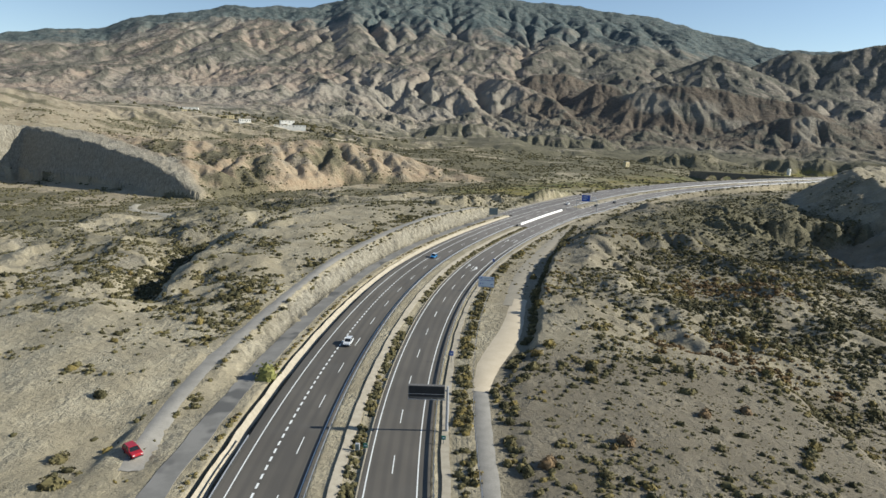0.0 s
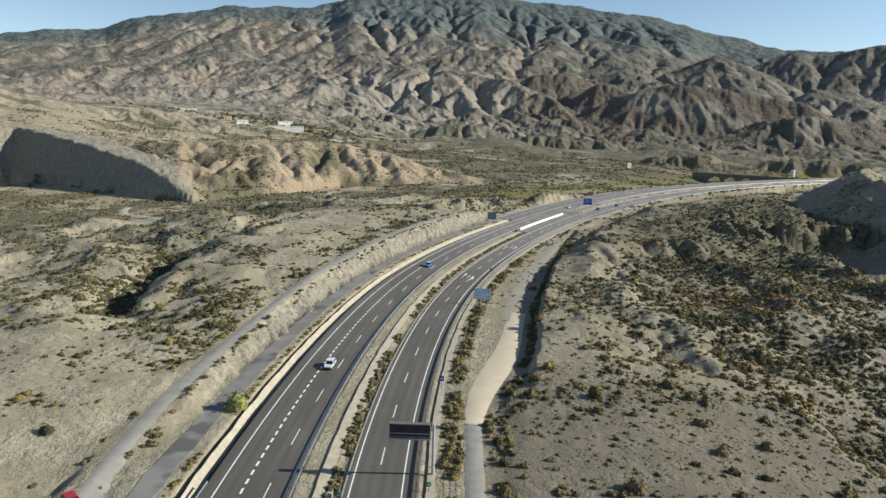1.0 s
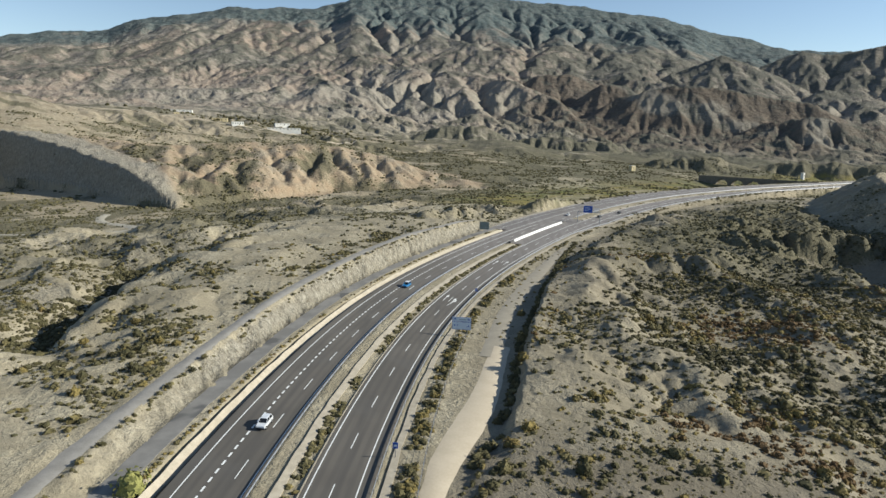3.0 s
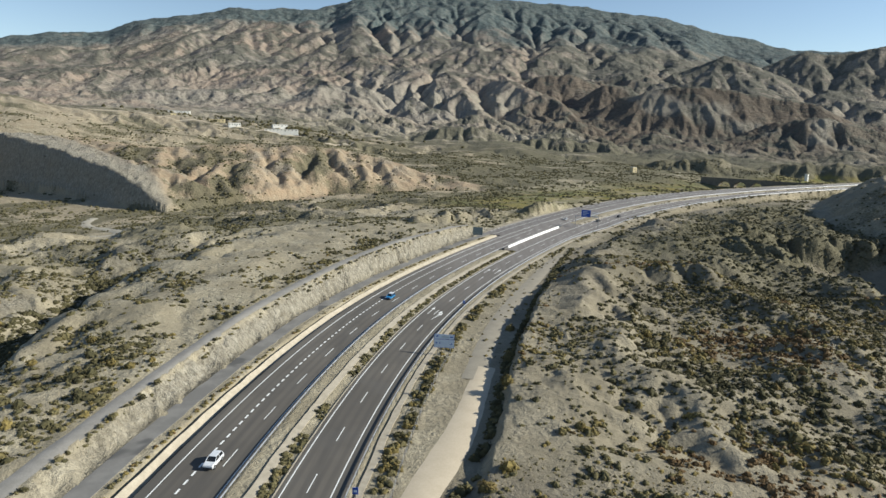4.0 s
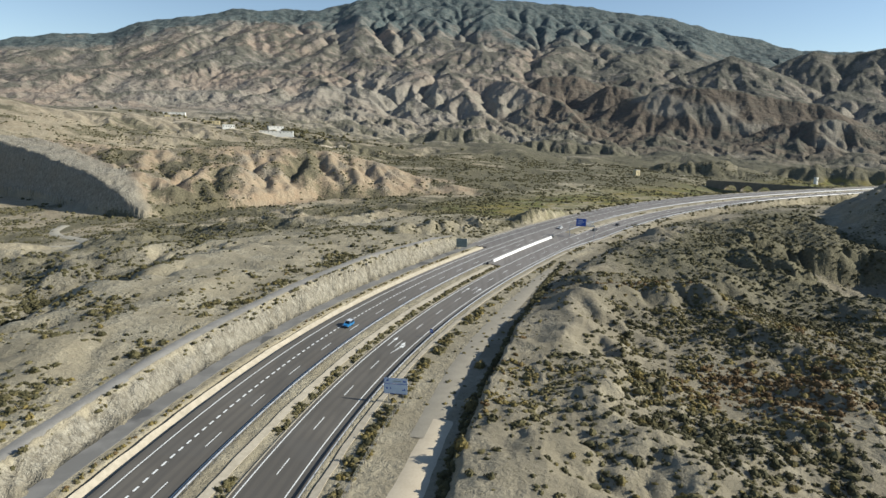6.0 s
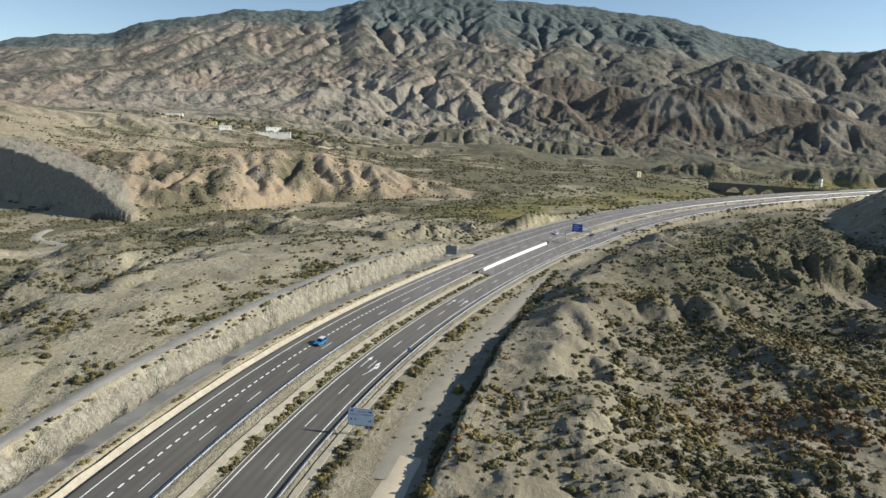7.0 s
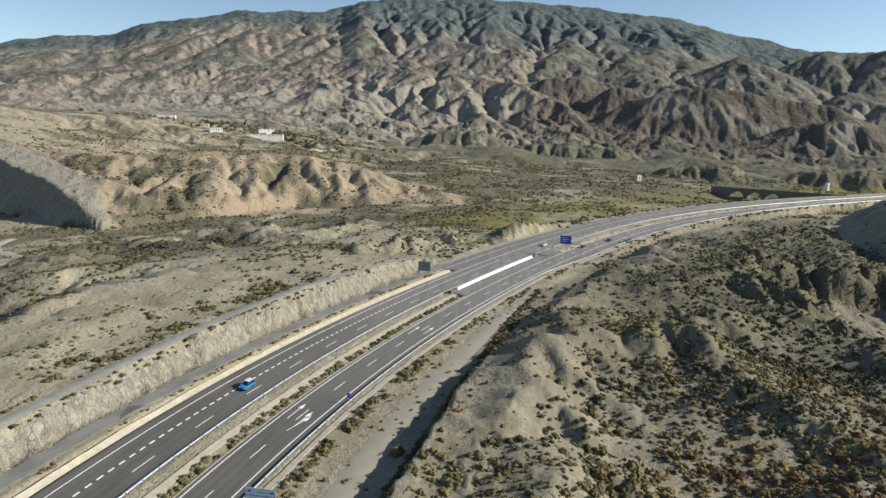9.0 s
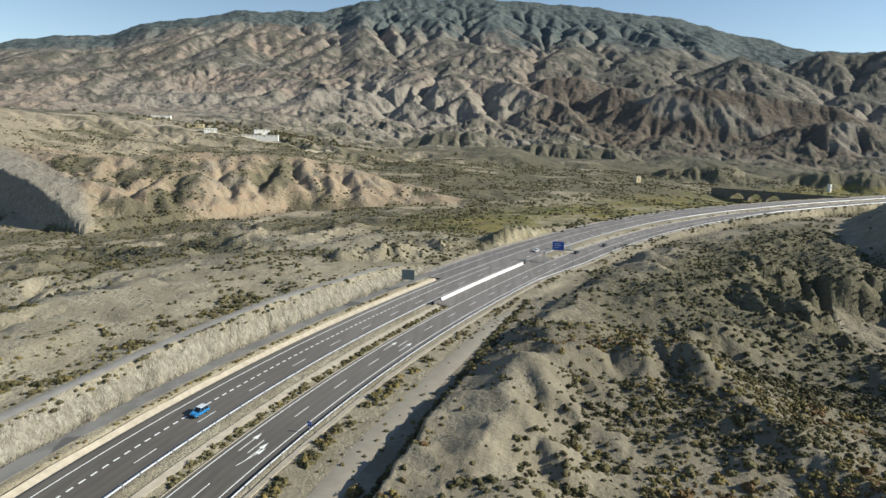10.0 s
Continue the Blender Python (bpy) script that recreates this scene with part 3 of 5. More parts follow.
    pale = np.clip(0.5 * near * step(80, 120, -d) * step(0.0, 0.4, n2 + 0.5 * rough) * (1 - bed) + np.exp(-((-d - 28.3) / 2.2) ** 4) * step(110, 180, f) * (1 - step(380, 420, f)) * 0.85 + 0.85 * (mesa > h - 3) * step(-9, -4, mesa) * cliff + 0.42 * belt * step(0.45, 0.8, steepness + 0.25 * n2) * (1 - step(2100, 2700, rho)) * (1 - red) + 0.6 * step(1200, 1500, rho) * step(0.15, 0.5, fbm(x / 200, y / 200, 3, 95)) * (1 - step(1800, 2300, rho)), 0, 1)
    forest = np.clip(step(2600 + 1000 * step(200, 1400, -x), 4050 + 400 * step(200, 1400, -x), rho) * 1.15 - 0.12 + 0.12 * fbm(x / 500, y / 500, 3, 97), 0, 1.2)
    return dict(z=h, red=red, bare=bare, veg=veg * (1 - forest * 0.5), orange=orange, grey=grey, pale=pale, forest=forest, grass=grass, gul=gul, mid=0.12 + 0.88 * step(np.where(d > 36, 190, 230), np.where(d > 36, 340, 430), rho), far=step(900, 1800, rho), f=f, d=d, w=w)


CUTS += [
    Dissected(1.2, 30.0, 140.0, 230, 330, lambda x, y: land(x, y, True), lambda r: 1.0 + 0 * r, 2.0, 24, 14.0).settle(0.28),
    Dissected(2.6, -470.0, 565.0, 215, 150, lambda x, y: land(x, y, True), lambda r: 1.0 + 0 * r, 3.4, 22, 22.0).settle(0.5),
    Dissected(1.7, -330.0, 120.0, 170, 260, lambda x, y: land(x, y, True), lambda r: 1.0 + 0 * r, 2.2, 20, 24.0).settle(0.45),
]


def sheet():
    """The ground, one sheet to the skyline, finer in front of the start and near to it."""
    r, rs = 4.0, []
    while r < 4990:
        rs.append(r)
        r += 4.0 if r < 68 else max(0.42, 0.0061 * r)
    rs = np.array(rs + [4990.0])
    th = np.radians(np.concatenate([np.linspace(-180, -43, 40), np.linspace(-42, 42, 820), np.linspace(43, 180, 41)[:-1]]))
    R, T = np.meshgrid(rs, th, indexing="ij")
    x, y = 10 + R * np.sin(T), -40 + R * np.cos(T)
    g = land(x.ravel(), y.ravel())
    co = np.stack([x.ravel(), y.ravel(), g["z"]], -1)
    nr, nt = R.shape
    i = np.arange(nr - 1)[:, None] * nt
    j = np.arange(nt)[None, :]
    k = (j + 1) % nt
    quads = np.stack([i + j, i + k, i + nt + k, i + nt + j], -1).reshape(-1, 4)
    me = mesh_from("ground", co, quads[:, ::-1])
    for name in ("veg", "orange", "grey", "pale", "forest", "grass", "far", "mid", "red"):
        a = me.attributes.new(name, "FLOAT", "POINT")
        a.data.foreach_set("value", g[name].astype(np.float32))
    return me


def mesh_from(name, co, faces, smooth=True):
    """A mesh from arrays of corners and of faces with equal corner counts."""
    me = bpy.data.meshes.new(name)
    faces = np.asarray(faces)
    n, k = faces.shape
    me.vertices.add(len(co))
    me.vertices.foreach_set("co", np.asarray(co, np.float32).ravel())
    me.loops.add(n * k)
    me.loops.foreach_set("vertex_index", faces.astype(np.int32).ravel())
    me.polygons.add(n)
    me.polygons.foreach_set("loop_start", np.arange(0, n * k, k, dtype=np.int32))
    me.polygons.foreach_set("use_smooth", np.full(n, smooth))
    me.update(calc_edges=True)
    me.validate()
    return me


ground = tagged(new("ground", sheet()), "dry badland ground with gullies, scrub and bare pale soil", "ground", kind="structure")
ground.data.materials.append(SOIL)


# ---- the motorway ----
def part(name, bm, material, parent=None, label=""):
    """Links a bmesh or a mesh as one object under its thing."""
    if isinstance(bm, bmesh.types.BMesh):
        me = bpy.data.meshes.new(name)
        bm.to_mesh(me)
        bm.free()
    else:
        me = bm
    if material and not me.materials:
        me.materials.append(material)
    ob = new(name, me)
    ob.parent = parent
    return tagged(ob, label)


def ribbon(d0, d1, y0, y1, dz, thick, every=3.0, wave=0.0, seed=0, rise=0.0):
    """A solid band along the road between two distances from its middle."""
    ys = np.linspace(y0, y1, max(2, int((y1 - y0) / every) + 1))
    d0, d1 = [np.interp(ys, *d) if isinstance(d, tuple) else d for d in (d0, d1)]
    j0 = d0 + wave * fbm(ys / 9, ys * 0 + 3.1, 3, seed) if wave else d0
    j1 = d1 + wave * fbm(ys / 9, ys * 0 + 7.7, 3, seed + 5) if wave else d1
    a, b = at_road(ys, j0 + 0 * ys, dz + rise), at_road(ys, j1 + 0 * ys, dz)
    down = np.array([0, 0, thick])
    co = np.stack([a - down, a, b, b - down], 1).reshape(-1, 3)
    n = len(ys)
    q = []
    for i in range(n - 1):
        for k in range(3):
            p = i * 4 + k
            q.append((p, p + 4, p + 5, p + 1))
    e = (n - 1) * 4
    q += [(0, 1, 2, 3), (e + 3, e + 2, e + 1, e)]
    me = mesh_from("band", co, q, False)
    a = me.attributes.new("across", "FLOAT", "POINT")
    a.data.foreach_set("value", np.stack([j0 + 0 * ys, j0 + 0 * ys, j1 + 0 * ys, j1 + 0 * ys], 1).ravel().astype(np.float32))
    a = me.attributes.new("along", "FLOAT", "POINT")
    a.data.foreach_set("value", np.repeat(ys, 4).astype(np.float32))
    return me


def setting(name, me, mat, label, category):
    ob = tagged(new(name, me), label, category, kind="structure")
    me.materials.append(mat)
    return ob


FAR = 980
road_left = setting("road_1", ribbon(-15.3, -2.7, -390, FAR, 0.0, 0.35), ASPHALT, "dark asphalt motorway carriageway with three marked lanes", "road")
road_right = setting("road_2", ribbon(5.0, 15.3, -390, FAR, 0.0, 0.35), ASPHALT, "dark asphalt motorway carriageway with two marked lanes", "road")
for d, w, par in ((-13.4, 0.2, road_left), (-3.3, 0.15, road_left), (5.8, 0.2, road_right), (13.4, 0.2, road_right)):
    part("edge_line", ribbon(d - w / 2, d + w / 2, -390, FAR, 0.012, 0.01), PAINT, par)
slip = setting("road_4", ribbon((SLIP_F, [-v for v in SLIP_L]), -15.28, 372, 800, 0.0, 0.35), ASPHALT, "pale worn asphalt slip road joining the motorway", "road")
part("edge_line", ribbon((SLIP_F, [0.9 - v for v in SLIP_L]), (SLIP_F, [1.1 - v for v in SLIP_L]), 380, 790, 0.012, 0.01), PAINT, slip)
part("edge_line", ribbon(-20.3, -20.1, 372, 640, 0.012, 0.01), PAINT, slip)
exit_lane = setting("road_5", ribbon(15.28, (EXIT_F, EXIT_R), 395, 690, 0.0, 0.35), ASPHALT, "worn asphalt exit lane beside the motorway", "road")
part("edge_line", ribbon((EXIT_F, [v - 1.1 for v in EXIT_R]), (EXIT_F, [v - 0.9 for v in EXIT_R]), 400, 690, 0.012, 0.01), PAINT, exit_lane)
setting("road_6", ribbon(-2.72, 5.02, 344, 438, -0.012, 0.35), ASPHALT, "worn asphalt crossing in the median gap", "road")
YS = np.linspace(20, 980, 2000)
_c = at_road(YS, 0 * YS)
ARC = np.concatenate([[0], np.cumsum(np.linalg.norm(np.diff(_c, axis=0), axis=1))])


def y_at(s):
    return float(np.interp(s, ARC, YS))


def dashes(d, w, mark, period, s0, s1, par):
    s = s0
    while s < s1:
        ya, yb = y_at(s), y_at(s + mark)
        part("lane_dash", ribbon(d - w / 2, d + w / 2, ya, yb, 0.012, 0.01, 2.5), PAINT, par)
        s += period


dashes(-6.1, 0.16, 5.6, 17.0, 3.7, 620, road_left)
dashes(9.5, 0.16, 5.6, 17.0, 15.4, 620, road_right)
dashes(-9.7, 0.34, 1.4, 2.5, 19.3, 395, road_left)


def lay_flat(pts, y0, d0, dz=0.013):
    """A flat painted shape: points (right, ahead) in metres from a place on the road."""
    bm = bmesh.new()
    bm.faces.new([bm.verts.new(at_road(np.array(y0 + b), np.array(d0 + a), dz)) for a, b in pts])
    return bm


ARROW = [(-0.09, 0), (0.09, 0), (0.09, 5.2), (0.55, 5.2), (0.0, 7.6), (-0.55, 5.2), (-0.09, 5.2)]
part("lane_arrow", lay_flat(ARROW, 238.0, 7.6), PAINT, road_right)
part("lane_arrow", lay_flat([(a + 0.18 * b, b) for a, b in ARROW], 233.5, 10.2), PAINT, road_right)
part("lane_arrow", lay_flat([(a + 0.03 * b, b) for a, b in ARROW], 235.5, 10.6), PAINT, road_right)
part("lane_arrow", lay_flat(ARROW, 298.0, 7.6), PAINT, road_right)
part("lane_arrow", lay_flat(ARROW, 300.0, 11.4), PAINT, road_right)

setting("road_3", ribbon(-25.4, -21.6, -200, 372, 0.0, 0.2, 3.0, 0.35, 3), OLD_ASPHALT, "patched grey service road beside the motorway", "road")
setting("drain_1", ribbon(-17.8, -16.6, -100, 371, -1.1, 0.3, 2.0, 0.28, 3, 1.22), CONCRETE, "pale concrete bank of the drainage ditch", "drain")
setting("drain_2", ribbon(0.75, 2.3, -100, 342, 0.03, 0.3, 2.0, 0.2, 8, 0.22), CONCRETE, "pale concrete drainage strip in the motorway median", "drain")
setting("drain_3", ribbon(16.9, 18.2, -100, 392, 0.03, 0.3, 2.0, 0.25, 12), CONCRETE, "pale concrete drainage strip along the motorway verge", "drain")
# ditch side and bottom: the asphalt edge's shadow is deepened by dark colour
setting("ditch_1", ribbon(-15.95, -15.32, -100, 371, -0.03, 0.3, 3.0, 0.05, 21, -1.1), SHADED_DITCH_EARTH, "steep earth side of the drainage ditch", "ditch")
setting("ditch_2", ribbon(-16.75, -15.9, -100, 371, -1.12, 0.2, 3.0, 0.03, 25), SHADED_DITCH_EARTH, "earth bottom of the drainage ditch", "ditch")
for name, y0, y1 in (("kerb_1", -100, 343), ("kerb_2", 439, FAR)):
    setting(name, ribbon(4.75, 4.95, y0, y1, 0.06, 0.35), CONCRETE, "low pale concrete kerb along the median", "kerb")
setting("drain_4", ribbon((SLIP_F, [-v - 1.5 for v in SLIP_L]), (SLIP_F, [-v for v in SLIP_L]), 376, FAR, 0.02, 0.3, 3.0, 0.10, 15), CONCRETE, "pale concrete strip along the slip road", "drain")
setting("drain_5", ribbon((EXIT_F, [v + 0.9 for v in EXIT_R]), (EXIT_F, [v + 2.4 for v in EXIT_R]), 396, FAR, 0.02, 0.3, 3.0, 0.10, 17), CONCRETE, "pale concrete strip along the motorway verge", "drain")
setting("drain_6", ribbon(2.6, 4.4, 440, FAR, 0.05, 0.3, 3.0, 0.10, 19), CONCRETE, "pale concrete strip in the far motorway median", "drain")


def drape(polyline, width, dz, every=2.0, across=5, ragged=0.3, seed=1):
    """A track laid on the ground along a line of (x, y), with a ragged edge."""
    p = np.array(polyline, float)
    s = np.concatenate([[0], np.cumsum(np.linalg.norm(np.diff(p, axis=0), axis=1))])
    k = _moments(s, p[:, 0]), _moments(s, p[:, 1])
    t = np.linspace(0, s[-1], int(s[-1] / every) + 2)
    i = np.clip(np.searchsorted(s, t) - 1, 0, len(s) - 2)
    h, a, b = s[i + 1] - s[i], s[i + 1] - t, t - s[i]
    c = np.stack([(m[i] * a ** 3 + m[i + 1] * b ** 3) / (6 * h) + (v[i] / h - m[i] * h / 6) * a + (v[i + 1] / h - m[i + 1] * h / 6) * b
                  for m, v in ((k[0], p[:, 0]), (k[1], p[:, 1]))], -1)
    g = np.gradient(c, axis=0)
    g /= np.linalg.norm(g, axis=1)[:, None]
    side = np.stack([g[:, 1], -g[:, 0]], -1)
    w = np.interp(t, s, np.broadcast_to(width, s.shape))
    co = []
    for j in range(across):
        u = j / (across - 1) - 0.5
        q = c + side * (u * (w + (ragged * 2 * fbm(t / 6, t * 0 + j, 3, seed + j) if abs(u) == 0.5 else 0)))[:, None]
        z = land(q[:, 0], q[:, 1])["z"]
        co.append(np.concatenate([q, (z + (dz if abs(u) < 0.5 else -0.12))[:, None]], 1))
    co = np.stack(co, 1)
    n = len(t)
    q = [(a * across + b, (a + 1) * across + b, (a + 1) * across + b + 1, a * across + b + 1) for a in range(n - 1) for b in range(across - 1)]
    return mesh_from("track", co.reshape(-1, 3), np.array(q)[:, ::-1])


def beside(rows):
    """Places (x, y) from (along, distance to the right) of the road."""
    return [tuple(at_road(np.array(float(f)), np.array(float(d)))[:2]) for f, d in rows]


setting("track_1", drape(beside([(86, -30), (105, -32.5), (150, -33), (200, -33.3), (250, -33.3), (300, -33.3), (345, -33.5), (372, -36)]), 4.2, 0.14, seed=4), GRAVEL, "grey gravel track on top of the cut bank", "track")
setting("track_2", drape(beside([(40, 24.3), (80, 24.0), (121, 24.2)]), 3.8, 0.16, seed=9), GRAVEL, "narrow grey asphalt lane beside the verge", "track")
setting("track_3", drape(beside([(119, 24.0), (128, 25.0), (140, 27.0), (155, 30.0), (178, 32.0), (199, 32.3)]), [4.4, 5.5, 7.5, 8.0, 6.5, 6.0], 0.17, seed=14), SAND, "freshly graded pale sand lay-by", "track")
setting("track_4", drape(beside([(190, 30.5), (240, 29.5), (290, 28.5), (335, 25.5), (352, 24.5)]), [7, 7, 7, 6, 4], 0.14, seed=19), worn("trodden_earth", (0.255, 0.225, 0.175), (0.30, 0.268, 0.21), 0.3, 0.95, 0.03), "trodden earth track below the cut", "track")
setting("track_5", drape([(-262, 500), (-250, 470), (-228, 452), (-205, 430), (-235, 405), (-280, 395)], 7, 0.35, every=5, seed=23), worn("dry_river_dirt", (0.31, 0.28, 0.22), (0.37, 0.335, 0.27), 0.2, 0.95, 0.02), "pale sandy track through the dry river", "track")
setting("track_6", drape([(-900, 1130), (-760, 1075), (-624, 1060), (-500, 1085), (-400, 1090), (-300, 1085), (-180, 1110)], 7, 0.6, every=8, seed=27), SAND, "pale dirt road past the farm buildings", "track")


# ---- shapes ----
def box(bm, c, size, m=None, bevel=0.0):
    r = bmesh.ops.create_cube(bm, size=1.0, matrix=(m or Matrix()) @ Matrix.Translation(c) @ Matrix.Diagonal((*size, 1)))
    if bevel:
        e = {e for v in r["verts"] for e in v.link_edges}
        bmesh.ops.bevel(bm, geom=list(e), offset=bevel, segments=1, affect="EDGES")
    return bm


def tube(bm, a, b, r0, r1=None, n=8):
    a, b = Vector(a), Vector(b)
    m = Matrix.Translation((a + b) / 2) @ (b - a).to_track_quat("Z", "Y").to_matrix().to_4x4()
    bmesh.ops.create_cone(bm, cap_ends=True, segments=n, radius1=r0, radius2=r0 if r1 is None else r1, depth=(b - a).length, matrix=m)
    return bm


def cube(c, size, bevel=0.0, m=None):
    return box(bmesh.new(), c, size, m, bevel)


def rod(a, b, r0, r1=None, n=8):
    return tube(bmesh.new(), a, b, r0, r1, n)


def thing(name, m, label, category, group=""):
    ob = new(name)
    ob.matrix_basis = m
    ob.empty_display_size = 0.3
    return tagged(ob, label, category, group)


def heading(y):
    """Turn about z that points +y along the road."""
    return -math.degrees(math.atan(float(centre(y)[1])))


# ---- guard rails ----
def guardrail(d, y0, y1, face):
    rail = thing("guardrail", pose(0, 0, 0), "galvanised steel guard rail on posts beside the asphalt", "guardrail", "motorway guard rails")
    prof = [(0.00, 0.44), (0.05, 0.50), (0.08, 0.54), (0.02, 0.60), (0.08, 0.66), (0.05, 0.72), (0.00, 0.77)]
    ys = np.arange(y0, y1 + 0.1, 4.0)
    d = np.interp(ys, *d) if isinstance(d, tuple) else d + 0 * ys
    ring = [at_road(ys, d + face * a + 0 * ys, z) for a, z in prof] + [at_road(ys, d + face * (a - 0.03) + 0 * ys, z) for a, z in prof[::-1]]
    k = len(ring)
    co = np.stack(ring, 1).reshape(-1, 3)
    q = [(i * k + j, (i + 1) * k + j, (i + 1) * k + (j + 1) % k, i * k + (j + 1) % k) for i in range(len(ys) - 1) for j in range(k)]
    part("beam", mesh_from("beam", co, q, False), STEEL, rail)
    bm = cube((0, 0, 0.18), (0.10, 0.14, 1.0), 0.01)
    post = bpy.data.meshes.new("post")
    bm.to_mesh(post)
    bm.free()
    post.materials.append(STEEL)
    for y, dy in zip(ys, d):
        if y > 520:
            break
        q = at_road(np.array(y), np.array(dy - face * 0.09))
        o = new("post", post)
        o.parent = rail
        o.matrix_basis = pose(*q, 0, 0, heading(y))
    return rail


guardrail(-15.1, 44, 96, 1)
guardrail(-2.25, 44, 340, -1)
guardrail(-2.25, 444, 900, -1)
guardrail((EXIT_F, [v + 0.45 for v in EXIT_R]), 44, 900, -1)

# ---- signs ----
NAVY = worn("sign_blue", (0.02, 0.075, 0.34), (0.03, 0.095, 0.40), 1.0, 0.45, 0.0)
SIGN_PALE = worn("sign_white", (0.50, 0.57, 0.66), (0.58, 0.65, 0.73), 1.0, 0.5, 0.0)
SIGN_BACK = worn("sign_back", (0.16, 0.20, 0.19), (0.22, 0.26, 0.25), 1.0, 0.6, 0.0, 0.3)
DARK = worn("dark_panel", (0.018, 0.02, 0.024), (0.03, 0.032, 0.036), 1.5, 0.5, 0.0)
FRAME = worn("grey_paint", (0.28, 0.29, 0.31), (0.36, 0.37, 0.39), 1.0, 0.5, 0.0)
RUST = worn("weathered_box", (0.10, 0.095, 0.09), (0.17, 0.16, 0.15), 3.0, 0.8, 0.0)

# the variable message sign on its mast
g = thing("message_sign", pose(-1.2, 101.2, 0.0, 0, 0, 0), "dark electronic message sign on a single grey steel mast", "road sign")
part("mast", rod((0, 0, -0.4), (0, 0, 8.3), 0.26, 0.2, 12), FRAME, g)
part("foot", cube((0, 0, 0.05), (0.9, 0.9, 0.3), 0.04), CONCRETE, g)
b = part("housing", cube((-3.6, 0.0, 7.35), (6.3, 0.75, 2.2), 0.05), RUST, g)
part("display", cube((-3.6, -0.40, 7.40), (6.0, 0.06, 1.85), 0.01), DARK, b, "dark unlit display panel")
bm = bmesh.new()
for z in (6.15, 7.1):
    tube(bm, (-6.7, -0.75, z), (-0.4, -0.75, z), 0.035)
box(bm, (-3.55, -0.5, 6.12), (6.4, 0.7, 0.06))
for k in range(7):
    tube(bm, (-6.6 + k * 1.02, -0.75, 6.12), (-6.6 + k * 1.02, -0.75, 6.35), 0.03)
part("catwalk", bm, STEEL, g, "galvanised service walkway")
part("arm", cube((-1.9, 0.45, 7.35), (3.8, 0.2, 0.3), 0.02), FRAME, g)


def sign_with_posts(name, m, w, panels, posts, label, back=False):
    """Panels (z0, z1, material), bars written on them, on two posts; faces -y."""
    g = thing(name, m, label, "road sign")
    for x in posts:
        part("post", cube((x, 0.10, panels[-1][1] / 2 - 0.3), (0.14, 0.14, panels[-1][1] + 0.6), 0.01), STEEL, g)
    for z0, z1, mat, bars in panels:
        p = part("panel", cube((0, 0, (z0 + z1) / 2), (w, 0.06, z1 - z0), 0.015), mat, g)
        for x, z, bw, bh, bm_ in bars:
            part("marking", cube((x, -0.036, z), (bw, 0.012, bh)), bm_, p)
    return g


_z = float(road_z(202.0, 16.0))
rim = [(0, 1.72, 5.1, 0.07, NAVY), (0, 3.83, 5.1, 0.07, NAVY), (-2.52, 2.78, 0.07, 2.1, NAVY), (2.52, 2.78, 0.07, 2.1, NAVY)]
sign_with_posts("direction_sign", pose(9.3, 202.2, _z, 0, 0, heading(202) * 0.6), 5.15,
                [(1.68, 3.88, SIGN_PALE, rim + [(-1.9, 2.9, 0.35, 0.35, NAVY), (-1.1, 2.9, 0.2, 0.4, NAVY), (1.75, 2.6, 0.7, 0.16, NAVY), (1.95, 2.75, 0.2, 0.5, NAVY)]),
                 (3.94, 5.2, SIGN_PALE, [(0, 3.99, 5.1, 0.07, NAVY), (0, 5.15, 5.1, 0.07, NAVY), (-2.52, 4.57, 0.07, 1.2, NAVY), (2.52, 4.57, 0.07, 1.2, NAVY),
                                        (-1.8, 4.6, 0.55, 0.22, NAVY), (-1.7, 4.75, 0.25, 0.35, NAVY), (0.3, 4.55, 1.9, 0.14, SIGN_BACK), (1.9, 4.55, 0.7, 0.3, NAVY)])],
                (-1.6, 1.6), "white and blue two-panel direction sign on steel posts")
sign_with_posts("small_sign", pose(-1.0, 134.5, 0.2, 0, 0, 0), 0.9, [(1.5, 2.6, NAVY, [(0, 2.05, 0.5, 0.35, SIGN_PALE)])], (0.0,), "small blue roadside information sign on a post")
sign_with_posts("small_sign", pose(13.9, 246.0, 0.0, 0, 0, -10), 0.8, [(1.2, 2.2, NAVY, [(0, 1.7, 0.4, 0.3, SIGN_PALE)])], (0.0,), "small blue roadside information sign on a post")
sign_with_posts("marker_post", pose(-1.6, 96.5, 0.0, 0, 0, 0), 0.7, [(0.9, 1.6, worn("sign_green", (0.02, 0.16, 0.11), (0.03, 0.20, 0.14), 1, 0.5, 0), [(0, 1.25, 0.4, 0.2, SIGN_PALE)])], (0.0,), "small green distance marker on a post")
_y = 368.0
_p = (19.6, 368.0, float(land(np.array([19.6]), np.array([368.0]))["z"][0]))
sign_with_posts("direction_sign", pose(*_p, 0, 0, heading(_y) + 25), 5.0, [(1.6, 5.6, SIGN_BACK, [(0, 2.6, 5.0, 0.08, FRAME), (0, 4.6, 5.0, 0.08, FRAME)])], (-1.7, 1.7), "large roadside sign seen from its grey-green back")

